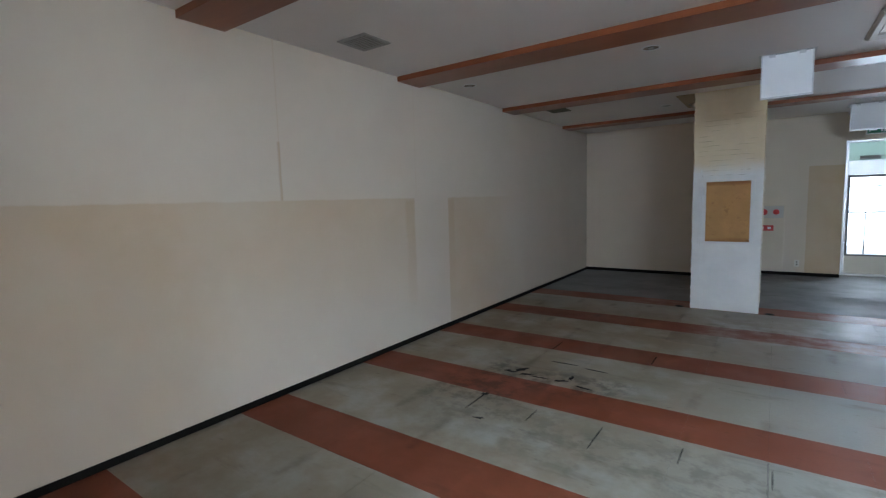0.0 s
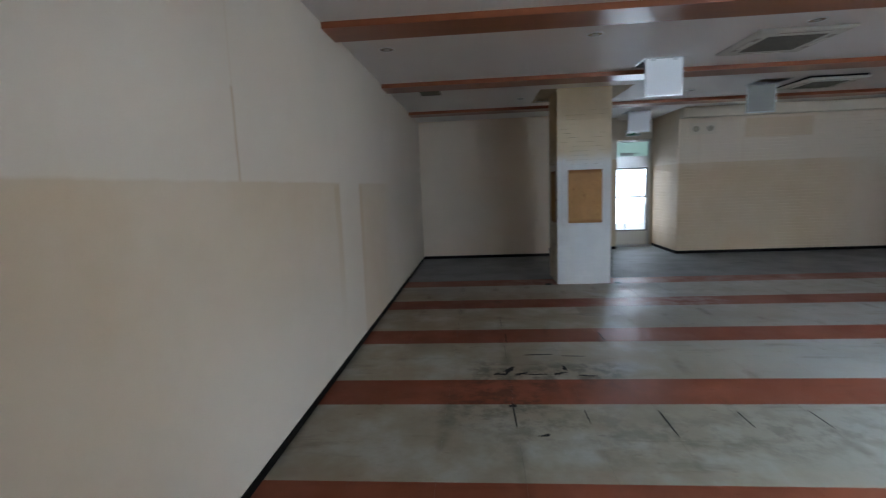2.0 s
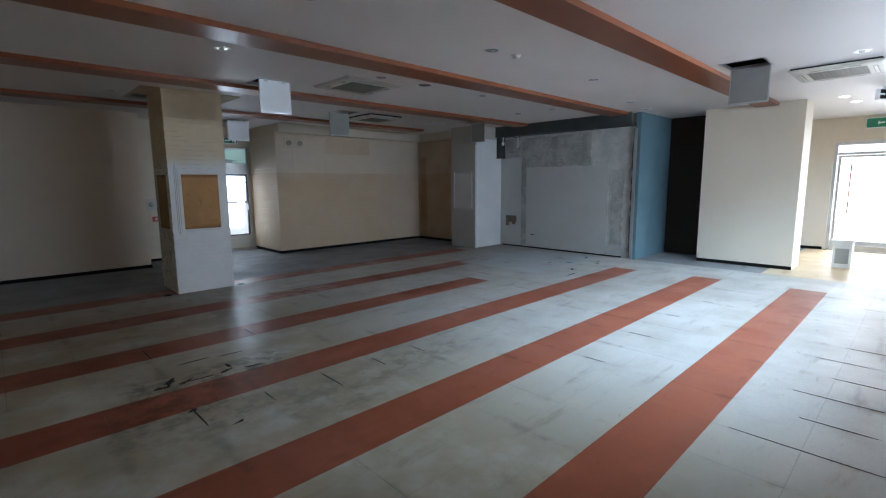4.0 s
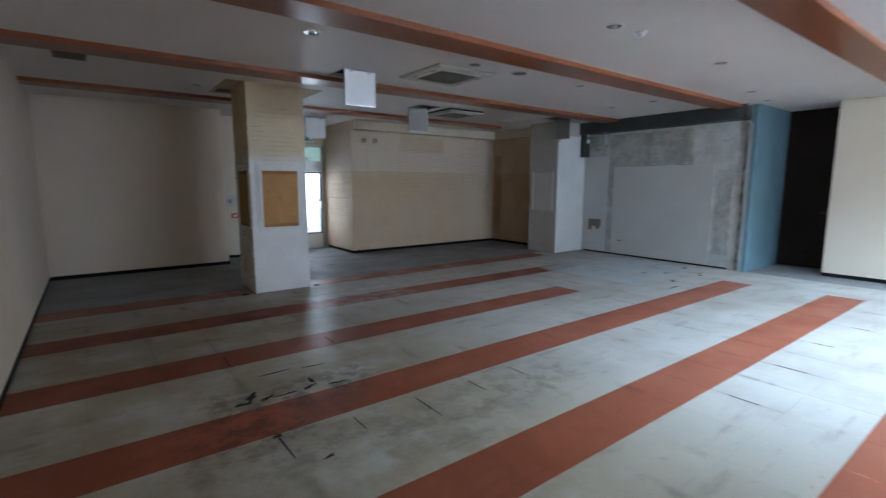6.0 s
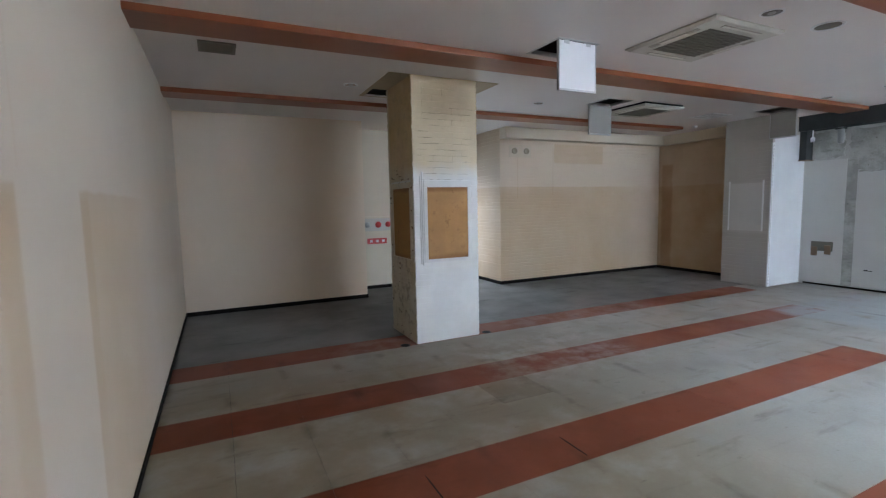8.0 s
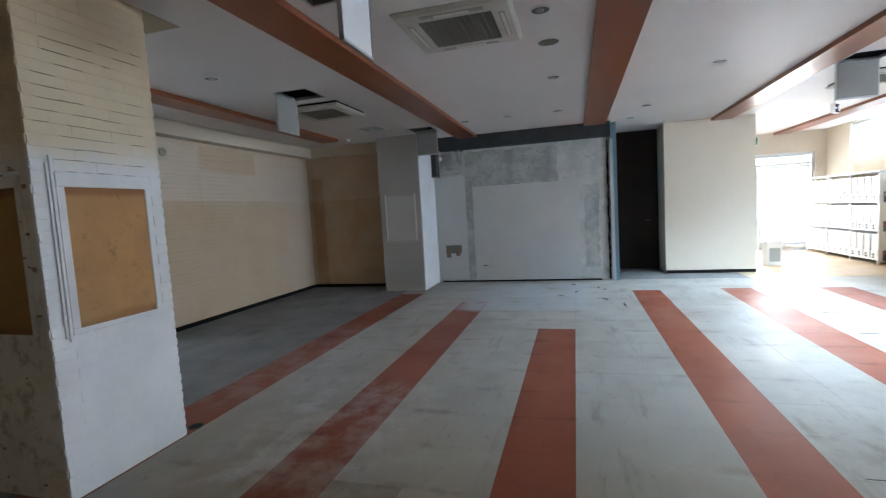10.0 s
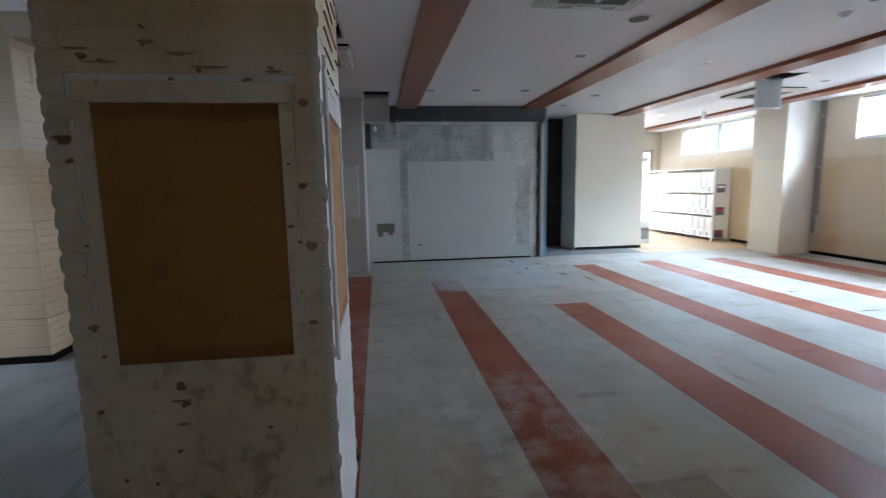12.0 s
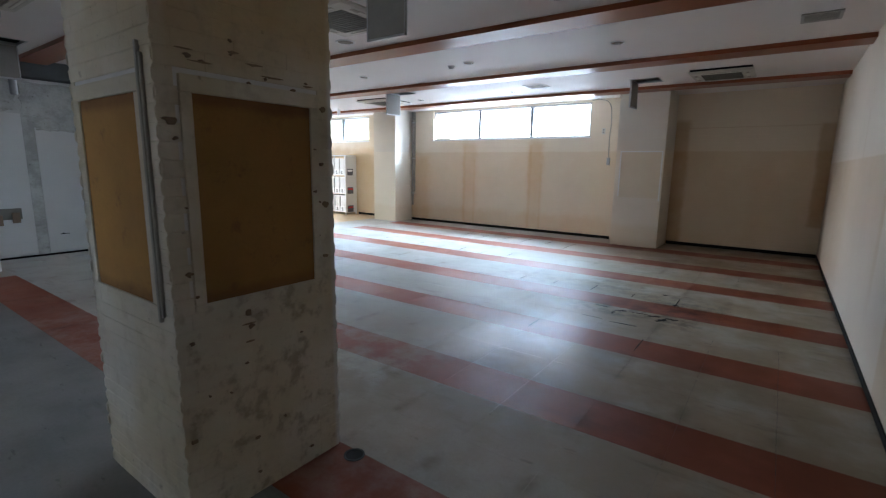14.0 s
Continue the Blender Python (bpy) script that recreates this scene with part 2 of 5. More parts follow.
M_LABEL = surface("box_label", (0.10, 0.10, 0.12), 0.5)[0]
M_PIPE = surface("grey_conduit", (0.30, 0.29, 0.26), 0.5)[0]
M_CABINET = surface("cream_cabinet_paint", (0.60, 0.53, 0.41), 0.45, var=0.05)[0]
M_PLATE = surface("pale_grey_plate", (0.50, 0.48, 0.44), 0.5, var=0.06)[0]
M_CAP = surface("dull_cap", (0.36, 0.31, 0.23), 0.6, var=0.1)[0]
M_GROUND = surface("outside_paving", (0.3, 0.3, 0.29), 0.9, var=0.15)[0]


def wood_material(name, a, b2, rough, axis_stretch, spec=0.5):
    m, t, b = shader(name)
    p = position(t)
    g = noise_tex(t, p, 6.0, 6.0, 0.6, axis_stretch)
    g2 = noise_tex(t, p, 30.0, 4.0, 0.6, axis_stretch)
    col = mix(t, ramp(t, g, 0.3, 0.7), a, b2)
    col = mix(t, ramp(t, g2, 0.4, 0.7, 0, 0.18), col, tuple(c * 0.65 for c in a))
    t.links.new(col, b.inputs["Base Color"])
    b.inputs["Roughness"].default_value = rough
    b.inputs["Specular IOR Level"].default_value = spec
    n = node(t, "Bump", Strength=0.1, Distance=0.001, Height=g2)
    t.links.new(n.outputs[0], b.inputs["Normal"])
    return m


M_BEAM = wood_material("beam_laminate", (0.24, 0.072, 0.028), (0.275, 0.086, 0.034), 0.30, (0.12, 1, 1), 0.4)


def plywood(name, base):
    m, t, b, col, bm = surface(name, base, 0.7, var=0.14, broad=3.0, fine=70, bump=0.2)
    p = position(t)
    blot = ramp(t, noise_tex(t, p, 9.0, 5.0, 0.7), 0.56, 0.72, 0, 0.55)
    col = mix(t, blot, col, (0.16, 0.07, 0.02))
    col = patch(t, p, col, (0.5, 0.36, 0.26), 0.85, 0.02, z=(1.615, 1.7))
    col = patch(t, p, col, (0.5, 0.36, 0.26), 0.7, 0.025, z=(0.85, 0.935))
    t.links.new(col, b.inputs["Base Color"])
    return m


M_PLY = plywood("bare_plywood", (0.46, 0.235, 0.078))
M_PLY_AGED = plywood("aged_plywood", (0.31, 0.16, 0.034))
M_PLY_WORN = plywood("worn_plywood", (0.43, 0.22, 0.042))


def brick_paint():
    m, t, b, col, bm = surface("painted_brick", (0.74, 0.735, 0.72), 0.6, var=0.04, broad=6.0, fine=50, bump=0.35, relief=0.003)
    p = position(t)
    c = xyz(t, p)
    yellow = math_node(t, "ADD", c["z"], math_node(t, "MULTIPLY", noise_tex(t, p, 3.0), 0.3))
    aged = math_node(t, "MULTIPLY", ramp(t, yellow, 1.85, 2.12, 0.0, 1.0), ramp(t, c["y"], 7.60, 7.64, 1.0, 0.25))
    col = mix(t, aged, col, (0.86, 0.70, 0.47), "MULTIPLY")
    side = ramp(t, c["y"], 6.925, 6.95)
    smudge = ramp(t, noise_tex(t, p, 11.5, 3.0, 0.6), 0.50, 0.70, 0, 0.75)
    less_up = math_node(t, "MULTIPLY", ramp(t, c["z"], 0.8, 1.0, 1.0, 0.4), ramp(t, c["y"], 7.63, 7.655, 1.0, 0.3))
    col = mix(t, math_node(t, "MULTIPLY", math_node(t, "MULTIPLY", smudge, side), less_up), col, (0.34, 0.30, 0.24))
    fleck = ramp(t, noise_tex(t, p, 34.0, 4.0, 0.65), 0.60, 0.72, 0, 0.28)
    col = mix(t, math_node(t, "MULTIPLY", math_node(t, "MULTIPLY", fleck, side), ramp(t, noise_tex(t, p, 4.0), 0.42, 0.6)), col, (0.30, 0.25, 0.18))
    # warm bounce off the west wall, tinted into all faces but the south
    bounce_tint = ramp(t, noise_tex(t, p, 2.4, 3.0, 0.5), 0.3, 0.7, 0.45, 0.95)
    col = mix(t, math_node(t, "MULTIPLY", bounce_tint, side), col, (0.84, 0.75, 0.56), "MULTIPLY")
    spots = ramp(t, noise_tex(t, p, 19.0, 3.0, 0.5), 0.70, 0.77, 0, 0.4)
    col = mix(t, math_node(t, "MULTIPLY", spots, side), col, (0.13, 0.085, 0.05))
    t.links.new(col, b.inputs["Base Color"])
    lump = node(t, "Bump", Strength=0.8, Distance=0.009, Height=noise_tex(t, p, 14.0, 4.0, 0.6, (1, 1, 2.2)), Normal=bm.outputs[0])
    t.links.new(mix(t, side, bm.outputs[0], lump.outputs[0]), b.inputs["Normal"])
    return m


M_BRICK = brick_paint()
M_PUTTY = surface("white_filler", (0.72, 0.715, 0.70), 0.7, var=0.05, broad=8, bump=0.3, relief=0.003)[0]


def zone(t, p, soft, **ranges):
    """A soft-edged area of the floor with a wavering border, 0 to 1."""
    c = xyz(t, p)
    wob = math_node(t, "MULTIPLY_ADD", noise_tex(t, p, 2.2, 4.0, 0.6), soft * 3.0, -soft * 1.5)
    fac = None
    for ax, (lo, hi) in ranges.items():
        v = math_node(t, "ADD", c[ax], wob)
        f = math_node(t, "MULTIPLY", ramp(t, v, lo - soft, lo + soft), ramp(t, v, hi - soft, hi + soft, 1, 0))
        fac = f if fac is None else math_node(t, "MULTIPLY", fac, f)
    return fac


def floor_material(name, base, dirt, rough, per_object, grime=1.0, dusty=0.0):
    """Worn vinyl with grime, drag marks and plaster dust."""
    m, t, b = shader(name)
    p = position(t)
    broad, mid, fine = noise_tex(t, p, 0.55, 2.0), noise_tex(t, p, 2.2, 4.0, 0.6), noise_tex(t, p, 55.0, 3.0, 0.6)
    r = t.nodes.new("ShaderNodeObjectInfo").outputs["Random"]
    isl = t.nodes.new("ShaderNodeNewGeometry").outputs["Random Per Island"]
    rr = math_node(t, "FRACT", math_node(t, "ADD", r, isl))
    col = mix(t, ramp(t, rr, 0, 1, 0, per_object), base, tuple(c * 0.72 for c in base))
    col = mix(t, ramp(t, mid, 0.30, 0.80, 0, 0.5 * grime), col, dirt)
    col = mix(t, ramp(t, broad, 0.40, 0.75, 0, 0.3), col, dirt)
    streak = noise_tex(t, p, 3.2, 5.0, 0.62, (0.35, 1.6, 1))
    col = mix(t, ramp(t, streak, 0.56, 0.74, 0, 0.55 * grime), col, tuple(c * 0.65 for c in dirt))
    smut = noise_tex(t, p, 11.0, 4.0, 0.65, (0.5, 1.4, 1))
    col = mix(t, ramp(t, smut, 0.63, 0.74, 0, 0.5 * grime), col, tuple(c * 0.5 for c in dirt))
    if dusty:
        chalk = (0.50, 0.49, 0.475)
        cloud = ramp(t, noise_tex(t, p, 4.0, 5.0, 0.65), 0.36, 0.66)
        for strength, soft, rng in ((0.95, 0.22, dict(x=(-0.9, 0.75), y=(5.45, 6.55))), (0.5, 0.25, dict(x=(-2.0, -1.0), y=(6.3, 7.3))),
                                    (0.5, 0.3, dict(x=(0.2, 2.6), y=(6.5, 7.6)))):
            f = math_node(t, "MULTIPLY", zone(t, p, soft, **rng), cloud)
            col = mix(t, math_node(t, "MULTIPLY", f, strength * dusty), col, chalk)
        # bare patch; the sky's blue reflection is put into its colour
        bare = math_node(t, "MULTIPLY", zone(t, p, 0.12, x=(3.55, 5.75), y=(4.15, 6.0)), ramp(t, noise_tex(t, p, 3.0, 5.0, 0.6), 0.30, 0.50))
        col = mix(t, math_node(t, "MULTIPLY", bare, 0.8), col, (0.40, 0.425, 0.44))
    if dusty:
        seam = math_node(t, "PINGPONG", math_node(t, "ADD", xyz(t, p)["x"], 2.48 + 4.56), 0.228)
        near = math_node(t, "MULTIPLY", ramp(t, seam, 0.0, 0.07, 1, 0), ramp(t, noise_tex(t, p, 2.6, 4.0, 0.6), 0.50, 0.68))
        col = mix(t, math_node(t, "MULTIPLY", near, 0.45), col, tuple(c * 0.5 for c in dirt))
        # brown dirt in the west, its tint deepened for the window light's falloff
        worn = math_node(t, "MULTIPLY", zone(t, p, 0.9, x=(-6.0, -0.1), y=(-3.0, 6.8)), ramp(t, mid, 0.25, 0.6, 0.45, 0.85))
        col = mix(t, worn, col, (0.66, 0.54, 0.39), "MULTIPLY")
        for strength, soft, rng in ((0.8, 0.16, dict(x=(-2.35, -1.15), y=(3.42, 3.86))), (0.7, 0.2, dict(x=(-2.5, -1.7), y=(2.85, 3.5))),
                                    (0.45, 0.3, dict(x=(-2.2, 0.3), y=(2.5, 3.0)))):
            f = math_node(t, "MULTIPLY", zone(t, p, soft, **rng), ramp(t, noise_tex(t, p, 6.0, 5.0, 0.7), 0.42, 0.62))
            col = mix(t, math_node(t, "MULTIPLY", f, strength), col, tuple(c * 0.38 for c in dirt))
    col = mix(t, ramp(t, fine, 0.3, 0.8, 0, 0.18), col, dirt)
    t.links.new(col, b.inputs["Base Color"])
    dull = ramp(t, noise_tex(t, p, 1.4, 5.0, 0.6), 0.35, 0.65, rough * 0.85, rough * 1.2)
    waxed = zone(t, p, 0.34, x=(-1.75, -0.95), y=(4.0, 5.3))
    gloss = node(t, "MapRange", i0=waxed)
    t.links.new(dull, gloss.inputs[3])
    gloss.inputs[4].default_value = 0.31
    t.links.new(gloss.outputs[0], b.inputs["Roughness"])
    t.links.new(math_node(t, "MULTIPLY_ADD", waxed, 0.03, 0.075), b.inputs["Specular IOR Level"])
    n = node(t, "Bump", Strength=0.22, Distance=0.004, Height=mid)
    n2 = node(t, "Bump", Strength=0.06, Distance=0.001, Height=fine, Normal=n.outputs[0])
    t.links.new(n2.outputs[0], b.inputs["Normal"])
    return m


M_TILE = floor_material("pale_vinyl", (0.435, 0.42, 0.385), (0.235, 0.205, 0.16), 0.47, 0.08, 0.85, 1.0)
M_TILE_DARK = floor_material("brown_vinyl", (0.33, 0.30, 0.255), (0.18, 0.155, 0.125), 0.34, 0.1, 1.0, 0.8)
M_TILE_RED = floor_material("red_vinyl", (0.295, 0.094, 0.056), (0.165, 0.055, 0.034), 0.42, 0.08, 0.75, 0.5)
M_GREYFLOOR = floor_material("grey_screed", (0.27, 0.27, 0.265), (0.13, 0.132, 0.13), 0.6, 0.0)
M_SUBFLOOR = surface("black_adhesive", (0.03, 0.028, 0.026), 0.7)[0]
M_SHOPFLOOR = floor_material("buff_shop_floor", (0.50, 0.38, 0.24), (0.36, 0.25, 0.14), 0.35, 0.2)
M_DARKSTAIN = surface("old_adhesive", (0.025, 0.024, 0.023), 0.8, var=0.3, broad=20, spec=0.08)[0]


def clear(name, tint=(1, 1, 1), rough=0.0):
    m, t, b = shader(name)
    b.inputs["Base Color"].default_value = (*tint, 1)
    b.inputs["Transmission Weight"].default_value = 1.0
    b.inputs["Roughness"].default_value = rough
    b.inputs["IOR"].default_value = 1.45
    return m


def milky_plastic():
    m, t, b, col, bm = surface("clear_plastic", (0.82, 0.82, 0.82), 0.25, var=0.04)
    b.inputs["Alpha"].default_value = 0.85
    return m


M_GLASS = clear("window_glass")
M_TRANSOM = clear("green_frosted_glass", (0.20, 0.29, 0.245), 0.4)
M_ACRYLIC = milky_plastic()


def glow(name, colour, strength):
    m, t, b = shader(name)
    b.inputs["Base Color"].default_value = (*colour, 1)
    b.inputs["Emission Color"].default_value = (*colour, 1)
    b.inputs["Emission Strength"].default_value = strength
    return m


M_OUTSIDE = glow("bright_outdoors", (0.82, 0.91, 1.0), 0.55)
M_STREET = glow("bright_street", (0.95, 0.97, 0.93), 0.75)
M_LIT = glow("lit_lamp", (1.0, 0.93, 0.82), 8.0)


# ---- mesh helpers ----
def add_box(bm, x0, y0, z0, x1, y1, z1):
    vs = [bm.verts.new((x, y, z)) for z in (z0, z1) for x, y in ((x0, y0), (x1, y0), (x1, y1), (x0, y1))]
    for f in ((3, 2, 1, 0), (4, 5, 6, 7), (0, 1, 5, 4), (1, 2, 6, 5), (2, 3, 7, 6), (3, 0, 4, 7)):
        bm.faces.new([vs[i] for i in f])
    return vs


def box(*c, bevel=0.0, segments=2):
    bm = bmesh.new()
    add_box(bm, *c)
    if bevel:
        bmesh.ops.bevel(bm, geom=bm.edges[:], offset=bevel, segments=segments, affect="EDGES", profile=0.7)
    return bm


def boxes(*cs, bevel=0.0):
    bm = bmesh.new()
    for c in cs:
        add_box(bm, *c)
    if bevel:
        bmesh.ops.bevel(bm, geom=bm.edges[:], offset=bevel, segments=1, affect="EDGES")
    return bm


def lathe(profile, n=28):
    """A turned body from (radius, z) pairs."""
    bm = bmesh.new()
    rings = [[bm.verts.new((r * math.cos(2 * math.pi * i / n), r * math.sin(2 * math.pi * i / n), z)) for i in range(n)] for r, z in profile]
    for a, b in zip(rings, rings[1:]):
        for i in range(n):
            bm.faces.new((a[i], a[(i + 1) % n], b[(i + 1) % n], b[i]))
    if profile[-1][0] > 1e-4:
        bm.faces.new(rings[-1])
    bmesh.ops.recalc_face_normals(bm, faces=bm.faces[:])
    return bm


def slab(axis, a0, a1, us, vs, holes=()):
    """A wall or ceiling slab from a0 to a1 along axis, over the ranges us and vs of the other two axes, with openings (u0, v0, u1, v1)."""
    ub = sorted({*us, *[h[i] for h in holes for i in (0, 2)]})
    vb = sorted({*vs, *[h[i] for h in holes for i in (1, 3)]})
    solid = lambda i, j: 0 <= i < len(ub) - 1 and 0 <= j < len(vb) - 1 and not any(
        h[0] - 1e-6 <= ub[i] and ub[i + 1] <= h[2] + 1e-6 and h[1] - 1e-6 <= vb[j] and vb[j + 1] <= h[3] + 1e-6 for h in holes)
    bm = bmesh.new()
    cache = {}

    def v(a, u, w):
        if (a, u, w) not in cache:
            c = {"x": (a, u, w), "y": (u, a, w), "z": (u, w, a)}[axis]
            cache[a, u, w] = bm.verts.new(c)
        return cache[a, u, w]
    for i in range(len(ub) - 1):
        for j in range(len(vb) - 1):
            if not solid(i, j):
                continue
            u0, u1, w0, w1 = ub[i], ub[i + 1], vb[j], vb[j + 1]
            for a in (a0, a1):
                bm.faces.new([v(a, u0, w0), v(a, u1, w0), v(a, u1, w1), v(a, u0, w1)])
            for di, dj, p, q in ((-1, 0, (u0, w0), (u0, w1)), (1, 0, (u1, w0), (u1, w1)), (0, -1, (u0, w0), (u1, w0)), (0, 1, (u0, w1), (u1, w1))):
                if not solid(i + di, j + dj):
                    bm.faces.new([v(a0, *p), v(a0, *q), v(a1, *q), v(a1, *p)])
    bmesh.ops.recalc_face_normals(bm, faces=bm.faces[:])
    return bm


def mesh_of(name, bm, material, smooth=False):
    me = bpy.data.meshes.new(name)
    bm.to_mesh(me)
    bm.free()
    me.materials.append(material)
    if smooth:
        for f in me.polygons:
            f.use_smooth = True
    return me


def setting(name, bm, material, label, category):
    return tagged(new(name, mesh_of(name, bm, material)), label, category, kind="structure")


def thing(name, label, category, at=(0, 0, 0), group="", kind=""):
    ob = new(name)
    ob.matrix_basis = Matrix.Translation(at)
    return tagged(ob, label, category, group, kind)


def part(name, bm, material, parent, label="", smooth=False):
    ob = new(name, mesh_of(name, bm, material, smooth))
    ob.parent = parent
    if label:
        tagged(ob, label)
    return ob


# ---- the plan ----
XW, YN, YS = -3.405, 9.66, -1.28
XE, YNICHE = 6.08, -1.48
BLK_X0, BLK_X1, BLK_Y = 1.63, 5.66, 9.53
REAR_Y, DOOR_Y = 10.42, 10.80
CR_X, CR_Y0, CR_Y1 = 6.72, 1.24, 2.72
SHOP_X = 10.1
TOP = 3.35

# walls
setting("wall_west", slab("x", XW - 0.2, XW, (YNICHE - 0.3, YN + 0.2), (0, TOP)), M_WEST, "long cream wallpapered wall with tan ghost marks", "wall")
setting("wall_north", slab("y", YN, REAR_Y - 0.002, (XW, -0.83), (0, TOP)), M_NORTH, "cream wallpapered end wall with a faint tan band", "wall")
setting("wall_rear", slab("y", REAR_Y, REAR_Y + 0.9, (-0.83 - 0.5, 0.72), (0, TOP)), M_REAR, "cream recess wall with a tan panel mark", "wall")
setting("wall_rear_door", slab("y", DOOR_Y + 0.1, DOOR_Y + 0.3, (0.724, 1.9), (0, TOP), [(0.76, 0.0, 1.6, 2.36)]), M_REAR, "cream wall round the rear glass door", "wall")
setting("wall_block", slab("y", BLK_Y, DOOR_Y + 0.3, (BLK_X0, BLK_X1 + 0.2), (0, TOP)), M_BLOCK, "cream painted brick wall with tan ghost marks", "wall")
setting("wall_alcove", slab("x", BLK_X1 + 0.004, BLK_X1 + 0.25, (7.76, BLK_Y - 0.002), (0, TOP)), M_ALCOVE, "tan brown alcove side wall, browner near its inner end", "wall")
setting("bulkhead", box(BLK_X0, BLK_Y - 0.20, 2.60, BLK_X1, BLK_Y - 0.003, CEIL + 0.02, bevel=0.004), M_CREAM, "cream bulkhead under the ceiling along the block wall", "bulkhead")
setting("bulkhead", box(BLK_X1 - 0.12, 7.752, 2.60, BLK_X1 + 0.002, BLK_Y - 0.203, CEIL + 0.02, bevel=0.004), M_CREAM, "cream bulkhead under the ceiling along the alcove", "bulkhead")
setting("wall_east", slab("x", XE, XE + 0.22, (3.70, 7.10), (0, TOP)), M_PLASTER, "bare plastered wall stripped of its finish", "wall")
setting("wall_blue", slab("y", 3.70 - 0.10, 3.698, (XE - 0.06, 8.5), (0, TOP)), M_BLUE, "blue grey partition side wall", "wall")
setting("wall_passage_end", slab("x", 7.47, 7.67, (CR_Y1 - 0.3, 3.8), (0, TOP)), M_DARKDOOR, "dark brown end wall of the side passage", "wall")
setting("wall_partition", slab("x", CR_X, 7.35, (CR_Y0, CR_Y1), (0, TOP)), M_CREAM, "cream wallpapered partition block", "wall")
setting("wall_passage_side", slab("y", CR_Y1 - 0.25, CR_Y1 - 0.003, (7.352, 7.468), (0, TOP)), M_CREAM, "plain passage side wall", "wall")
WIN = [(0.49, 2.06, 4.49, 2.745), (6.75, 2.08, 9.14, 2.75)]
setting("wall_south", slab("y", YS - 0.16, YS, (-0.6, SHOP_X + 0.2), (0, TOP), WIN), M_SOUTH, "cream painted wall with tan streaks under high windows", "wall")
setting("wall_niche", slab("y", YNICHE - 0.2, YNICHE, (XW, -0.9), (0, TOP)), M_NICHE, "painted wall in the niche with brown bands at both ends", "wall")
setting("wall_shop_east", slab("x", SHOP_X, SHOP_X + 0.2, (YS - 0.16, 4.6), (0, TOP), [(-1.06, 0.0, 1.22, 2.30)]), M_CREAM, "pale wall round the entrance doors", "wall")
setting("wall_shop_north", slab("y", 4.4, 4.6, (8.7, SHOP_X), (0, TOP)), M_CREAM, "plain cream wall", "wall")
setting("pillar_south_west", box(-1.07, YNICHE, 0, -0.24, -0.66, TOP, bevel=0.006), M_PILLAR, "cream painted wall pillar with a tan panel mark", "pillar")
setting("pillar_south_east", box(5.19, YS - 0.05, 0, 5.93, -0.62, TOP, bevel=0.006), M_PILLAR, "cream painted wall pillar beside the windows", "pillar")
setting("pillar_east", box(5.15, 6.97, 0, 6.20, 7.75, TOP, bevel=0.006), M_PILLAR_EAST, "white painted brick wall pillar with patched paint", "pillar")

# ceiling with its openings; dark plenum over it
HATCHES = [((-0.376, 5.52), (0.022, 5.92), "S"), ((1.70, 7.04), (2.10, 7.42), "N"), ((4.60, 6.55), (5.0, 6.93), "E"),
           ((3.14, 1.10), (3.55, 1.50), "E"), ((-1.10, 0.12), (-0.70, 0.52), "E"), ((0.66, 9.50), (1.08, 9.90), "S")]
COLX0, COLX1, COLY0, COLY1 = -1.1, -0.35, 6.92, 7.66
ceil_holes = [(a[0], a[1], b[0], b[1]) for a, b, s in HATCHES] + [(COLX0 + 0.02, COLY0 + 0.02, COLX1 - 0.02, COLY1 - 0.02), (-1.28, 7.62, -0.82, 7.98)]
setting("ceiling", slab("z", CEIL, CEIL + 0.02, (XW, SHOP_X + 0.2), (YNICHE - 0.2, DOOR_Y + 0.3), ceil_holes), M_CEIL, "white painted suspended ceiling with open hatches", "ceiling")
setting("ceiling_slab", slab("z", TOP, TOP + 0.1, (XW - 0.2, SHOP_X + 0.2), (YNICHE - 0.3, DOOR_Y + 0.5)), M_PLENUM, "dark structural slab above the ceiling", "ceiling")
setting("column_collar", slab("z", CEIL - 0.004, CEIL - 0.0005, (-1.33, -0.05), (7.0, 8.0), [(COLX0 + 0.02, COLY0, COLX1 - 0.02, COLY1 - 0.02), (-1.28, 7.62, -0.82, 7.98)]), M_COLLAR, "bare tan board round the column's head", "ceiling")

# floor
setting("floor", slab("z", -0.12, -0.005, (XW - 0.2, SHOP_X + 0.2), (YNICHE - 0.3, DOOR_Y + 0.5)), M_SUBFLOOR, "dark adhesive bed under the worn tiles", "floor")
STRIPE = [-0.697 + 1.267 * k for k in range(7)]
STRIPE_END = [5.1, 5.1, 5.1, 5.0, 2.57, 4.13, 4.8]
STRIPE_W, TILE = 0.41, 0.456
FLOOR_N = STRIPE[6] + STRIPE_W
setting("floor_rear", slab("z", -0.006, 0.0, (XW, BLK_X1), (FLOOR_N + 0.002, DOOR_Y + 0.1)), M_GREYFLOOR, "grey bare screed floor", "floor")
setting("floor_shop", slab("z", -0.006, 0.0, (XE + 0.002, SHOP_X), (YS, CR_Y0 + 0.3)), M_SHOPFLOOR, "buff entrance floor", "floor")
setting("floor_passage", slab("z", -0.006, 0.0, (XE + 0.002, SHOP_X), (CR_Y0 + 0.304, 4.4)), M_GREYFLOOR, "grey bare screed floor before the side passage", "floor")
setting("ground", slab("z", -0.2, -0.125, (-60, 80), (-60, 60)), M_GROUND, "grey paving outside", "ground")


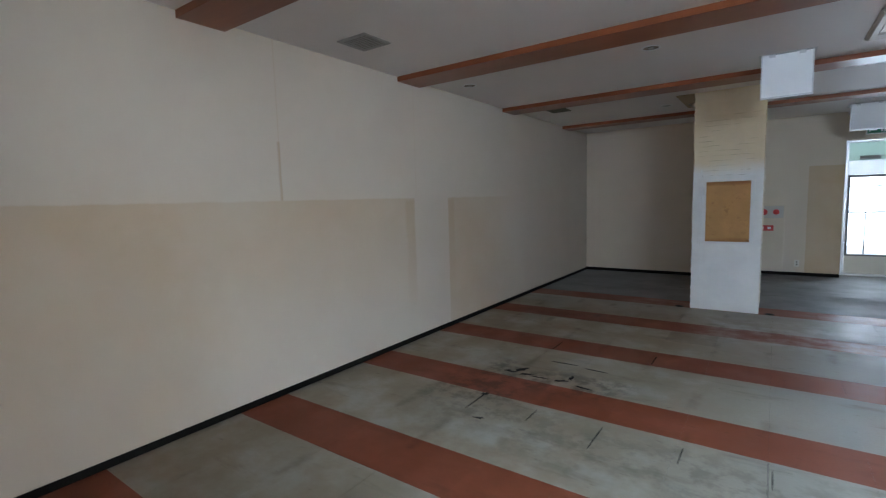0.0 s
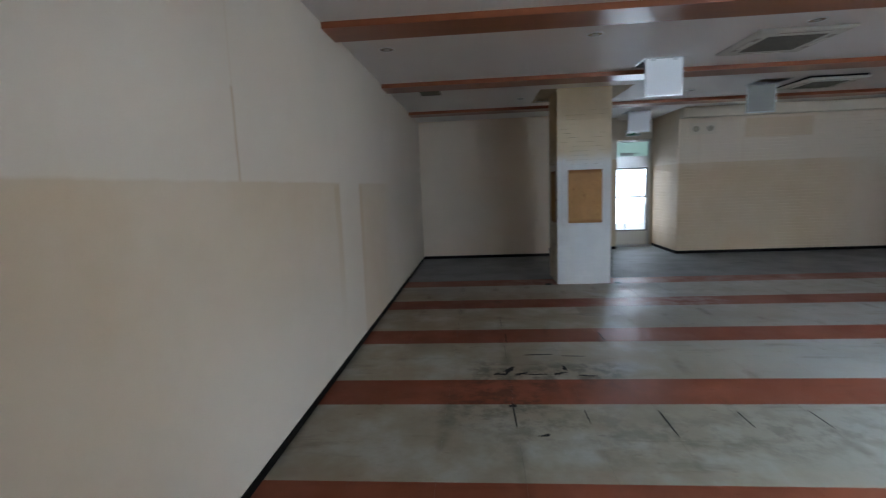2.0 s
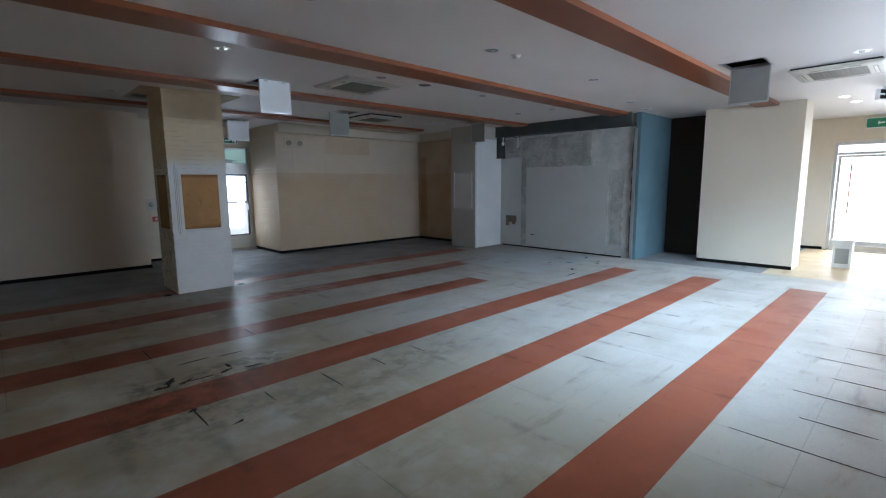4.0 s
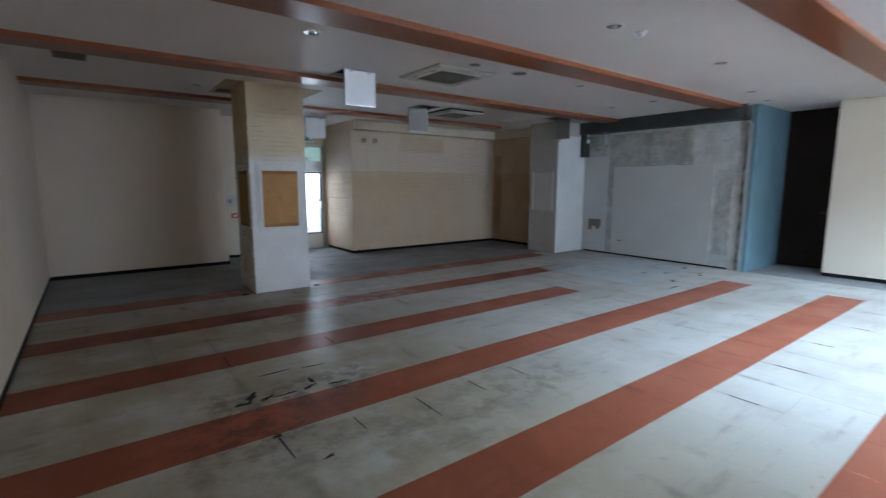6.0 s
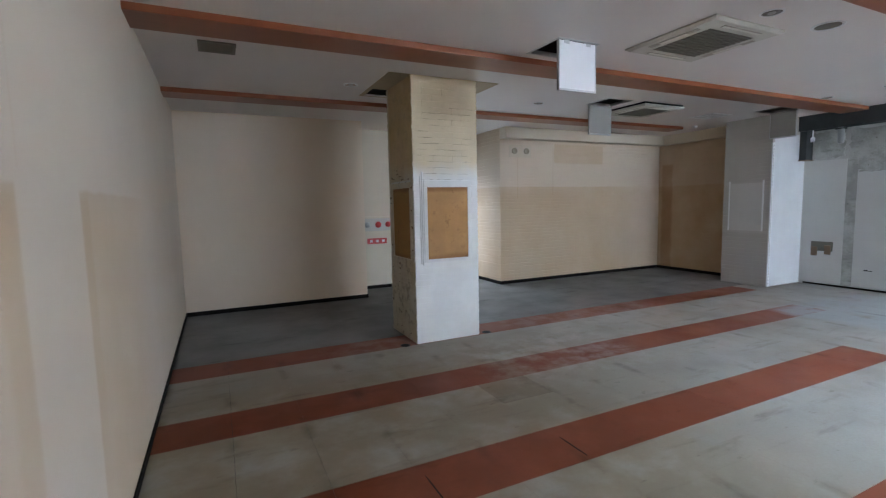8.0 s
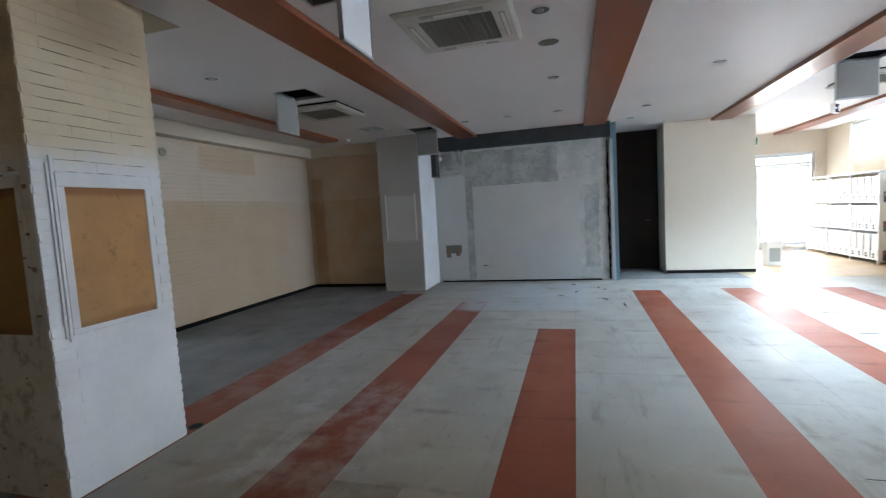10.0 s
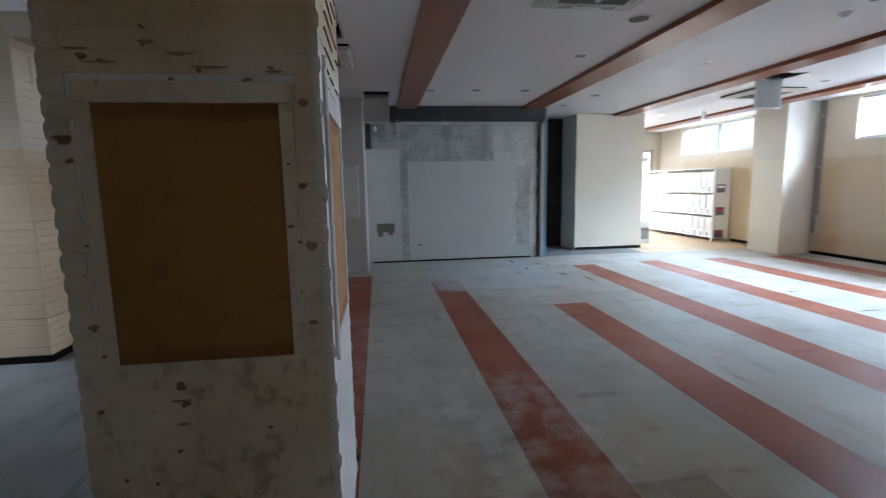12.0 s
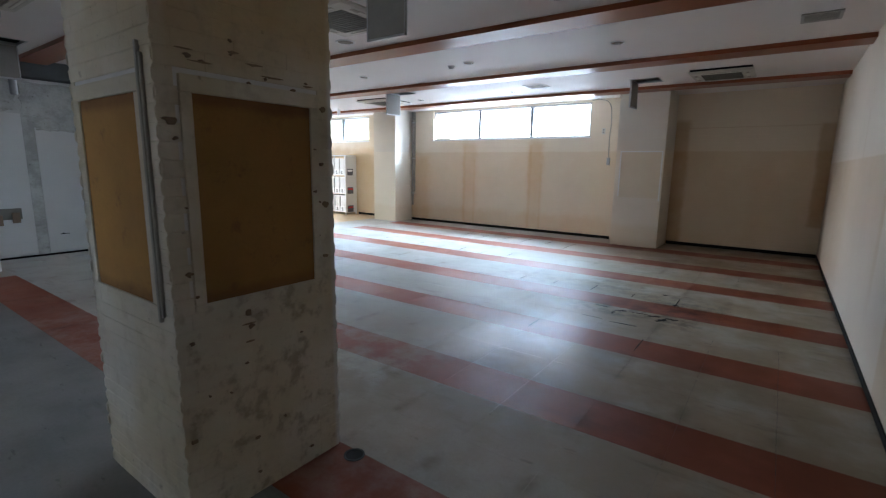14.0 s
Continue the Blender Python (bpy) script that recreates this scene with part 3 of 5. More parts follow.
# baseboards
def baseboard(x0, y0, x1, y1, h=0.06):
    setting("baseboard", box(x0, y0, 0.0, x1, y1, h, bevel=0.003), M_BASE, "black vinyl baseboard", "baseboard")


baseboard(XW, YNICHE + 0.012, XW + 0.01, YN - 0.012, 0.05)
baseboard(XW, YN - 0.01, -0.83, YN)
baseboard(-0.828, YN - 0.01, -0.818, REAR_Y - 0.012)
baseboard(-0.828, REAR_Y - 0.01, 0.72, REAR_Y)
baseboard(BLK_X0 - 0.01, BLK_Y - 0.01, BLK_X1 - 0.01, BLK_Y)
baseboard(BLK_X0 - 0.01, BLK_Y + 0.002, BLK_X0, DOOR_Y + 0.05)
baseboard(BLK_X1 - 0.008, 7.76, BLK_X1 + 0.003, BLK_Y - 0.012)
baseboard(CR_X - 0.01, CR_Y0, CR_X, CR_Y1)
baseboard(-0.05, YS, 5.18, YS + 0.01, 0.06)
baseboard(XW + 0.012, YNICHE, -1.085, YNICHE + 0.01, 0.06)
baseboard(5.94, YS, 7.2, YS + 0.01, 0.06)

# beams under the ceiling
for y0, y1, xe in ((-0.55, -0.22, SHOP_X), (1.61, 1.94, CR_X), (3.78, 4.14, 5.84), (6.04, 6.39, 5.84), (8.32, 8.64, 4.8)):
    setting("ceiling_beam", box(XW, y0, CEIL - 0.05, xe, y1, CEIL + 0.001, bevel=0.004), M_BEAM, "glossy orange brown laminate ceiling beam", "beam")


# ---- windows and doors ----
def high_window(name, x0, z0, x1, z1, mullions, label):
    w = tagged(new(name), label, "window", kind="structure")
    y0, y1, f = YS - 0.11, YS - 0.05, 0.035
    part("window_frame", boxes((x0, y0, z0, x1, y1, z0 + f), (x0, y0, z1 - f, x1, y1, z1), (x0, y0, z0 + f, x0 + f, y1, z1 - f),
                               (x1 - f, y0, z0 + f, x1, y1, z1 - f), bevel=0.004), M_ALU, w, "slim aluminium frame")
    xs = [x0 + f] + list(mullions) + [x1 - f]
    for m in mullions:
        part("mullion", box(m - 0.03, y0 - 0.002, z0 + f, m + 0.03, y1 + 0.02, z1 - f, bevel=0.004), M_FRAME, w, "dull grey mullion")
    for a, b in zip(xs, xs[1:]):
        p = part("pane", box(a + 0.02, YS - 0.083, z0 + f, b - 0.02, YS - 0.077, z1 - f), M_GLASS, w)
        p.visible_shadow = False
    part("window_sill", box(x0 - 0.02, YS - 0.05, z0 - 0.025, x1 + 0.02, YS + 0.012, z0 - 0.001, bevel=0.004), M_WHITE, w, "painted sill board")
    return w


high_window("window_1", *WIN[0], (1.82, 3.15), "long high aluminium window with three bright panes")
high_window("window_2", *WIN[1], (7.83,), "high aluminium window with two bright panes")


def rear_door():
    d = tagged(new("door_1"), "glazed aluminium rear door with a transom light", "door", kind="structure")
    x0, x1, y0, y1 = 0.765, 1.595, DOOR_Y + 0.13, DOOR_Y + 0.20
    part("door_frame", boxes((x0, y0, 0.0, x0 + 0.045, y1, 2.355), (x1 - 0.045, y0, 0.0, x1, y1, 2.355), (x0 + 0.045, y0, 2.31, x1 - 0.045, y1, 2.355),
                             (x0 + 0.045, y0, 1.76, x1 - 0.045, y1, 2.0), bevel=0.004), M_ALU, d)
    leaf = part("door_leaf", boxes((x0 + 0.05, y0 + 0.01, 0.33, x1 - 0.05, y1 - 0.01, 0.36), (x0 + 0.05, y0 + 0.01, 1.71, x1 - 0.05, y1 - 0.01, 1.755),
                                   (x0 + 0.05, y0 + 0.01, 0.36, x0 + 0.085, y1 - 0.01, 1.71), (x1 - 0.085, y0 + 0.01, 0.36, x1 - 0.05, y1 - 0.01, 1.71),
                                   (x0 + 0.085, y0 + 0.01, 1.09, x1 - 0.085, y1 - 0.01, 1.12), (x0 + 0.085, y0 + 0.01, 1.55, x1 - 0.085, y1 - 0.01, 1.57), bevel=0.003), M_FRAME, d, "dull grey door leaf frame")
    part("kick_panel", box(x0 + 0.05, y0 + 0.012, 0.02, x1 - 0.05, y1 - 0.012, 0.329, bevel=0.004), M_IVORY, leaf, "cream kick panel")
    part("mullion", box(x0 + 0.30, y0 + 0.022, 0.361, x0 + 0.318, y1 - 0.022, 1.089), M_FRAME, leaf)
    part("door_handle", boxes((x1 - 0.08, y0 - 0.03, 0.92, x1 - 0.06, y0 + 0.008, 1.08), bevel=0.004), M_ALU, leaf)
    for z0, z1 in ((0.36, 1.09), (1.12, 1.71), (2.0, 2.31)):
        p = part("pane", box(x0 + 0.04, y0 + 0.03, z0, x1 - 0.04, y0 + 0.036, z1), M_TRANSOM if z0 > 1.9 else M_GLASS, d, "dim green frosted pane" if z0 > 1.9 else "")
        p.visible_shadow = False
    part("threshold", box(x0 - 0.03, DOOR_Y - 0.02, 0.0, x1 + 0.03, y1 + 0.1, 0.018, bevel=0.004), M_ALU, d)


rear_door()
bm = boxes((-0.6, 12.4, -0.12, 3.2, 12.5, 4.0))
setting("backdrop_yard", bm, M_OUTSIDE, "pale bright yard outside the rear door", "backdrop")
setting("backdrop_street", boxes((13.5, -4, -0.12, 13.6, 5, 5.0)), M_STREET, "bright hazy street outside the entrance", "backdrop")


def entrance():
    d = tagged(new("door_2"), "bright glazed entrance doors with slim metal frames", "door", kind="structure")
    xa, xb = SHOP_X + 0.06, SHOP_X + 0.12
    part("door_frame", boxes((xa, -1.06, 0, xb, -1.0, 2.30), (xa, 1.16, 0, xb, 1.22, 2.30), (xa, -1.0, 2.22, xb, 1.16, 2.30), (xa, -1.0, 2.02, xb, 1.16, 2.07), bevel=0.004), M_ALU, d)
    for y0, y1 in ((-0.98, 0.07), (0.09, 1.14)):
        leaf = part("door_leaf", boxes((xa + 0.01, y0, 0.02, xb - 0.01, y1, 0.12), (xa + 0.01, y0, 1.96, xb - 0.01, y1, 2.01), (xa + 0.01, y0, 0.12, xb - 0.01, y0 + 0.05, 1.96),
                                       (xa + 0.01, y1 - 0.05, 0.12, xb - 0.01, y1, 1.96), bevel=0.003), M_ALU, d)
        g = part("pane", box(xa + 0.028, y0 + 0.05, 0.12, xa + 0.034, y1 - 0.05, 1.96), M_GLASS, leaf)
        g.visible_shadow = False
    part("door_handle", box(xa - 0.05, 0.90, 0.75, xa - 0.02, 0.93, 1.9, bevel=0.006), M_BEAM, d, "long wooden pull handle")


entrance()


# ---- the brick column ----
M_CRACK = surface("open_joint", (0.26, 0.19, 0.12), 0.8, var=0.2)[0]
M_BATTEN = surface("painted_batten", (0.42, 0.41, 0.37), 0.6, var=0.15, broad=5)[0]
M_GLUE = surface("brown_glue", (0.20, 0.135, 0.085), 0.6, var=0.2)[0]


def column():
    col = tagged(new("column"), "free-standing white painted brick column with bare plywood panels", "column", kind="structure")
    t = 0.0035
    part("core", box(COLX0 + t, COLY0 + t, 0, COLX1 - t, COLY1 - t, TOP), M_PUTTY, col)
    zb0, zb1 = 0.897, 1.657
    faces = {"S": (-0.95, -0.47), "N": (-0.95, -0.43), "W": (7.04, 7.543), "E": (7.04, 7.543)}
    rng = random.Random(4)
    rest = bmesh.new()
    meshes = {}
    h, w = 0.062, 0.227

    def brick_bmesh(uw, ends, chamfer):
        """A brick with its front to -y; an end on the column's corner is rounded off, so that each course shows as a notch."""
        bm = bmesh.new()
        lo, hi, e, k = -uw / 2, uw / 2, h / 2 - 0.0001, min(0.008, uw * 0.3)
        left = [(lo + k, e), (lo, e - 0.016), (lo, 0.016 - e), (lo + k, -e)] if ends[0] else [(lo, e), (lo, -e)]
        right = [(hi - k, -e), (hi, 0.016 - e), (hi, e - 0.016), (hi - k, e)] if ends[1] else [(hi, -e), (hi, e)]
        ring = left + right
        front = [bm.verts.new((x + rng.uniform(-1, 1) * 0.001, -0.006 - rng.uniform(0, 1) * 0.001, z)) for x, z in ring]
        back = [bm.verts.new((x, 0.004, z)) for x, z in ring]
        face = bm.faces.new(front)
        for a, c in zip(range(len(ring)), [*range(1, len(ring)), 0]):
            bm.faces.new((front[c], front[a], back[a], back[c]))
        bmesh.ops.recalc_face_normals(bm, faces=bm.faces[:])
        bmesh.ops.bevel(bm, geom=[e for e in face.edges if abs(e.verts[0].co.x - e.verts[1].co.x) > uw * 0.5], offset=chamfer, segments=1, affect="EDGES")
        return bm

    def place(side, u, z, uw, out, ends):
        """A brick whose middle is u, z on that side, standing out by out."""
        ends = ends[::-1] if side in "WN" else ends
        if side in "SW":
            key = (side == "S", round(uw, 3), ends, rng.randrange(3))
            if key not in meshes:
                meshes[key] = mesh_of("brick", brick_bmesh(uw, ends, 0.0010 if side == "S" else 0.0018), M_BRICK)
            ob = new("brick", meshes[key])
            ob.parent = col
            ob.matrix_basis = pose(u, COLY0 + 0.006 - out, z) if side == "S" else pose(COLX0 + 0.006 - out, u, z, 0, 0, -90)
        else:
            m = pose(u, COLY1 - 0.006 + out, z, 0, 0, 180) if side == "N" else pose(COLX1 - 0.006 + out, u, z, 0, 0, 90)
            bm = brick_bmesh(uw, ends, 0.0018)
            vs = {v: rest.verts.new(m @ v.co) for v in bm.verts}
            for f in bm.faces:
                rest.faces.new([vs[v] for v in f.verts])
            bm.free()

    for side, (p0, p1) in faces.items():
        u0, u1 = (COLX0, COLX1) if side in "SN" else (COLY0, COLY1)
        n = int(2.90 / h)
        for r in range(n):
            z = (r + 0.5) * h
            level = rng.uniform(0.0, 0.0012)
            u = u0 - (0.0 if r % 2 else w / 2)
            while u < u1 - 0.01:
                a, b = max(u, u0 - rng.uniform(0.003, 0.009)), min(u + w - 0.0006, u1 + rng.uniform(0.003, 0.009))
                u += w
                spans = [(a, b)]
                if zb0 - 0.055 < z < zb1 + 0.075:
                    spans = [(a, min(b, p0 - 0.045)), (max(a, p1 + 0.045), b)]
                for s0, s1 in spans:
                    if s1 - s0 > 0.02:
                        place(side, (s0 + s1) / 2, z, round(s1 - s0, 3), level if side == "S" else level + rng.uniform(0.0, 0.0006), (s0 < u0, s1 > u1))
    ob = part("far_bricks", rest, M_BRICK, col)
    tagged(ob, kind="stuff")
    cracks = random.Random(33)

    def sliver(side, u, z, ln, deep):
        """A thin dark opening along a joint, ragged above and below, on the south or west face."""
        bm = bmesh.new()
        at = (lambda a, c: (a, COLY0 - 0.0078, c)) if side == "S" else (lambda a, c: (COLX0 - 0.0088, a, c))
        thick = [math.sin(math.pi * (0.06 + 0.88 * k / 5)) for k in range(6)]
        lower = [bm.verts.new(at(u + ln * k / 5, z - deep * thick[k] * cracks.uniform(0.5, 1.2))) for k in range(6)]
        upper = [bm.verts.new(at(u + ln * k / 5, z + deep * thick[k] * cracks.uniform(0.3, 0.8))) for k in range(6)]
        ex = bmesh.ops.extrude_face_region(bm, geom=[bm.faces.new(lower + upper[::-1])])
        inward = (0, 0.006, 0) if side == "S" else (0.006, 0, 0)
        bmesh.ops.translate(bm, verts=[e for e in ex["geom"] if isinstance(e, bmesh.types.BMVert)], vec=inward)
        bmesh.ops.recalc_face_normals(bm, faces=bm.faces[:])
        part("joint_crack", bm, M_CRACK, col)

    for r in range(28, 41):
        for _ in range(cracks.choice((1, 2, 3)) if r > 35 else cracks.choice((3, 4, 5))):
            ln = cracks.uniform(0.03, 0.17)
            sliver("S", cracks.uniform(COLX0 + 0.02, COLX1 - 0.02 - ln), r * h + cracks.uniform(-0.003, 0.003), ln, cracks.uniform(0.0010, 0.0022))
    for u, z, ln, deep in ((7.17, 1.755, 0.10, 0.007), (7.26, 1.79, 0.07, 0.009), (7.46, 1.765, 0.09, 0.006), (7.02, 1.745, 0.05, 0.008), (7.36, 1.82, 0.04, 0.010), (7.53, 1.80, 0.06, 0.006),
                           (6.955, 1.66, 0.03, 0.022), (6.95, 1.24, 0.035, 0.030), (7.585, 1.02, 0.03, 0.018), (6.96, 1.00, 0.03, 0.016), (7.35, 0.775, 0.06, 0.005), (7.36, 0.70, 0.04, 0.006)):
        sliver("W", u, z, ln, deep * 0.7)
    rng2 = random.Random(21)
    spots = ((7.62, 1.56, 0.022), (7.61, 1.50, 0.012), (7.60, 1.01, 0.009), (7.38, 0.82, 0.014), (7.37, 0.76, 0.014), (7.40, 0.61, 0.009), (7.63, 0.37, 0.014), (7.37, 0.26, 0.013), (7.39, 1.86, 0.012),
             (7.39, 1.81, 0.008), (7.56, 0.53, 0.008), (7.23, 0.30, 0.008), (7.55, 1.78, 0.013), (7.50, 1.77, 0.009), (7.25, 1.745, 0.012), (7.12, 1.72, 0.012), (6.985, 1.42, 0.011), (7.37, 0.10, 0.010))
    edge = [(rng2.choice((7.005, 7.575)) + rng2.uniform(-0.02, 0.02), rng2.uniform(0.9, 1.74), rng2.uniform(0.006, 0.013)) for _ in range(6)]
    edge += [(rng2.uniform(6.98, 7.6), 1.72 + rng2.uniform(-0.02, 0.04), rng2.uniform(0.006, 0.014)) for _ in range(4)]
    edge += [(rng2.uniform(6.97, 7.63), rng2.uniform(0.05, 0.84), rng2.uniform(0.005, 0.011)) for _ in range(4)]
    for y, z, r in (*spots, *edge):
        r *= 0.8
        bm = lathe([(r, -0.006), (r * 0.8, 0.0006), (0.001, 0.001)], 9)
        lobe = [rng2.uniform(0.5, 1.35) for _ in range(9)]
        for v in bm.verts:
            f = lobe[round(math.atan2(v.co.y, v.co.x) / math.tau * 9) % 9]
            v.co.x, v.co.y = v.co.x * f, v.co.y * f
        bmesh.ops.transform(bm, matrix=pose(COLX0 - 0.0085, y, z, 0, -90, 0) @ Matrix.Diagonal((rng2.uniform(0.6, 1.1), rng2.uniform(0.8, 1.6), 1, 1)), verts=bm.verts[:])
        part("glue_spot", bm, M_GLUE, col)
    # plywood panels in white filler surrounds
    for side, (p0, p1) in faces.items():
        def lay(a, b, c, d, near, far):
            if side == "S":
                return (a, COLY0 + near, b, c, COLY0 + far, d)
            if side == "N":
                return (a, COLY1 - far, b, c, COLY1 - near, d)
            if side == "W":
                return (COLX0 + near, a, b, COLX0 + far, c, d)
            return (COLX1 - far, a, b, COLX1 - near, c, d)
        part("plywood_panel", box(*lay(p0 - 0.01, zb0 - 0.01, p1 + 0.01, zb1 + 0.01, 0.0, 0.008)), {"W": M_PLY_AGED, "N": M_PLY_WORN}.get(side, M_PLY), col, "dark aged plywood panel" if side == "W" else "bare orange plywood panel")
        f = 0.043
        top = 0.075 if side == "S" else 0.06
        part("filler_surround", boxes(lay(p0 - f, zb0 - 0.03, p1 + f, zb0, -0.007, 0.008), lay(p0 - f, zb1, p1 + f, zb1 + top, -0.010, 0.008),
                                      lay(p0 - f, zb0, p0, zb1, -0.007, 0.008), lay(p1, zb0, p1 + f, zb1, -0.007, 0.008), bevel=0.003), M_PUTTY if side == "S" else M_BRICK, col, "rough white filler surround")
        if side in "SN":
            part("old_batten", boxes(lay(p0 - 0.066, zb0 - 0.06, p0 - 0.05, zb1 + 0.16, -0.014, -0.0005), lay(p0 - 0.085, zb0 - 0.04, p0 - 0.072, zb1 + 0.12, -0.012, -0.0005), bevel=0.002),
                 M_BATTEN if side == "N" else M_PUTTY, col, "dull grey vertical batten" if side == "N" else "white filler ridge")
    return col


column()


# ---- ceiling fittings ----
M_VENT = surface("dusty_grey_vent", (0.38, 0.375, 0.36), 0.6, var=0.12)[0]

def open_hatch(lo, hi, side):
    """A ceiling access hatch with its panel hanging open from one edge."""
    (x0, y0), (x1, y1) = lo, hi
    h = thing("ceiling_hatch", "open ceiling access hatch with its white panel hanging down", "hatch", (x0, y0, CEIL), "open ceiling hatches")
    w, d, f = x1 - x0, y1 - y0, 0.018
    part("hatch_frame", boxes((-f, -f, -0.004, w + f, 0.003, 0.03), (-f, d - 0.003, -0.004, w + f, d + f, 0.03), (-f, 0.003, -0.004, 0.003, d - 0.003, 0.03),
                              (w - 0.003, 0.003, -0.004, w + f, d - 0.003, 0.03)), M_ALU, h)
    t, drop = 0.016, -0.40
    if side in "SN":
        y = 0.006 if side == "S" else d - 0.006 - t
        panel = box(0.006, y, drop, w - 0.006, y + t, -0.006, bevel=0.003)
        rim = boxes((0.0, y - 0.004, drop - 0.004, w, y + t + 0.006, drop + 0.012), (0.0, y - 0.004, drop, 0.010, y + t + 0.006, -0.006),
                    (w - 0.010, y - 0.004, drop, w, y + t + 0.006, -0.006))
        yb = y + t + 0.0005 if side == "S" else y - 0.0045
        back = box(0.012, yb, drop + 0.014, w - 0.012, yb + 0.004, -0.012)
        hinges = [(0.06, y - 0.003, -0.03, 0.11, y + t + 0.003, 0.006), (w - 0.11, y - 0.003, -0.03, w - 0.06, y + t + 0.003, 0.006)]
    else:
        x = w - 0.006 - t
        panel = box(x, 0.006, drop, x + t, d - 0.006, -0.006, bevel=0.003)
        rim = boxes((x - 0.004, 0, drop - 0.004, x + t + 0.006, d, drop + 0.012), (x - 0.004, 0, drop, x + t + 0.006, 0.010, -0.006),
                    (x - 0.004, d - 0.010, drop, x + t + 0.006, d, -0.006))
        back = box(x - 0.0045, 0.012, drop + 0.014, x - 0.0005, d - 0.012, -0.012)
        hinges = [(x - 0.003, 0.06, -0.03, x + t + 0.003, 0.11, 0.006), (x - 0.003, d - 0.11, -0.03, x + t + 0.003, d - 0.06, 0.006)]
    leaf = part("panel", panel, M_WHITE, h, "white painted board panel")
    part("panel_back", back, M_BACK, leaf, "grey unpainted back")
    part("rim", rim, M_ALU, leaf)
    for c in hinges:
        part("hinge", box(*c), M_ALU, h)
    return h


for a, b, s in HATCHES:
    open_hatch(a, b, s)


def downlight(x, y, lit=False, r=0.065):
    d = thing("downlight", "small recessed ceiling downlight, switched on" if lit else "small recessed ceiling downlight, switched off", "downlight", (x, y, CEIL), "ceiling downlights")
    part("trim_ring", lathe([(r + 0.014, 0.0), (r + 0.014, -0.004), (r + 0.004, -0.008), (r, -0.006), (r, -0.001)]), M_WHITE, d, smooth=True)
    part("reflector", lathe([(r, -0.002), (r * 0.8, -0.0035), (r * 0.45, -0.0018), (0.002, -0.0015)]), M_CHROME if not lit else M_LIT, d, smooth=True)
    part("lamp", lathe([(r * 0.42, -0.003), (r * 0.4, -0.010), (r * 0.22, -0.015), (0.002, -0.016)]), M_LIT if lit else M_BULB, d, smooth=True)
    return d


for x, y in ((-1.15, 4.53), (0.71, 4.52), (2.55, 4.51), (4.45, 4.53), (4.45, 5.27), (4.5, 5.95), (0.80, 2.85), (2.78, 2.84), (4.80, 3.27), (5.75, 3.40),
             (-3.05, 4.6), (-1.55, 7.55), (1.45, 0.35), (3.6, 0.35), (-1.15, 2.85), (1.0, 7.6)):
    downlight(x, y)
downlight(7.62, 0.72, True)
downlight(6.85, 0.80, True)


def ceiling_speaker(x, y):
    s = thing("ceiling_speaker", "round grey perforated ceiling speaker", "speaker", (x, y, CEIL))
    part("rim", lathe([(0.11, 0.0), (0.11, -0.006), (0.098, -0.009), (0.094, -0.004)]), M_WHITE, s, smooth=True)
    part("grille", lathe([(0.094, -0.003), (0.06, -0.007), (0.002, -0.008)]), M_GRILLE, s, smooth=True)


ceiling_speaker(1.40, 4.50)


def smoke_detector(x, y):
    s = thing("smoke_detector", "white round smoke detector on the ceiling", "detector", (x, y, CEIL))
    part("base", lathe([(0.05, 0.0), (0.05, -0.012), (0.046, -0.014)]), M_WHITE, s, smooth=True)
    part("sensor_head", lathe([(0.036, -0.012), (0.034, -0.034), (0.022, -0.042), (0.002, -0.043)]), M_WHITE, s, smooth=True)


smoke_detector(1.12, 2.80)
smoke_detector(4.95, 8.2)


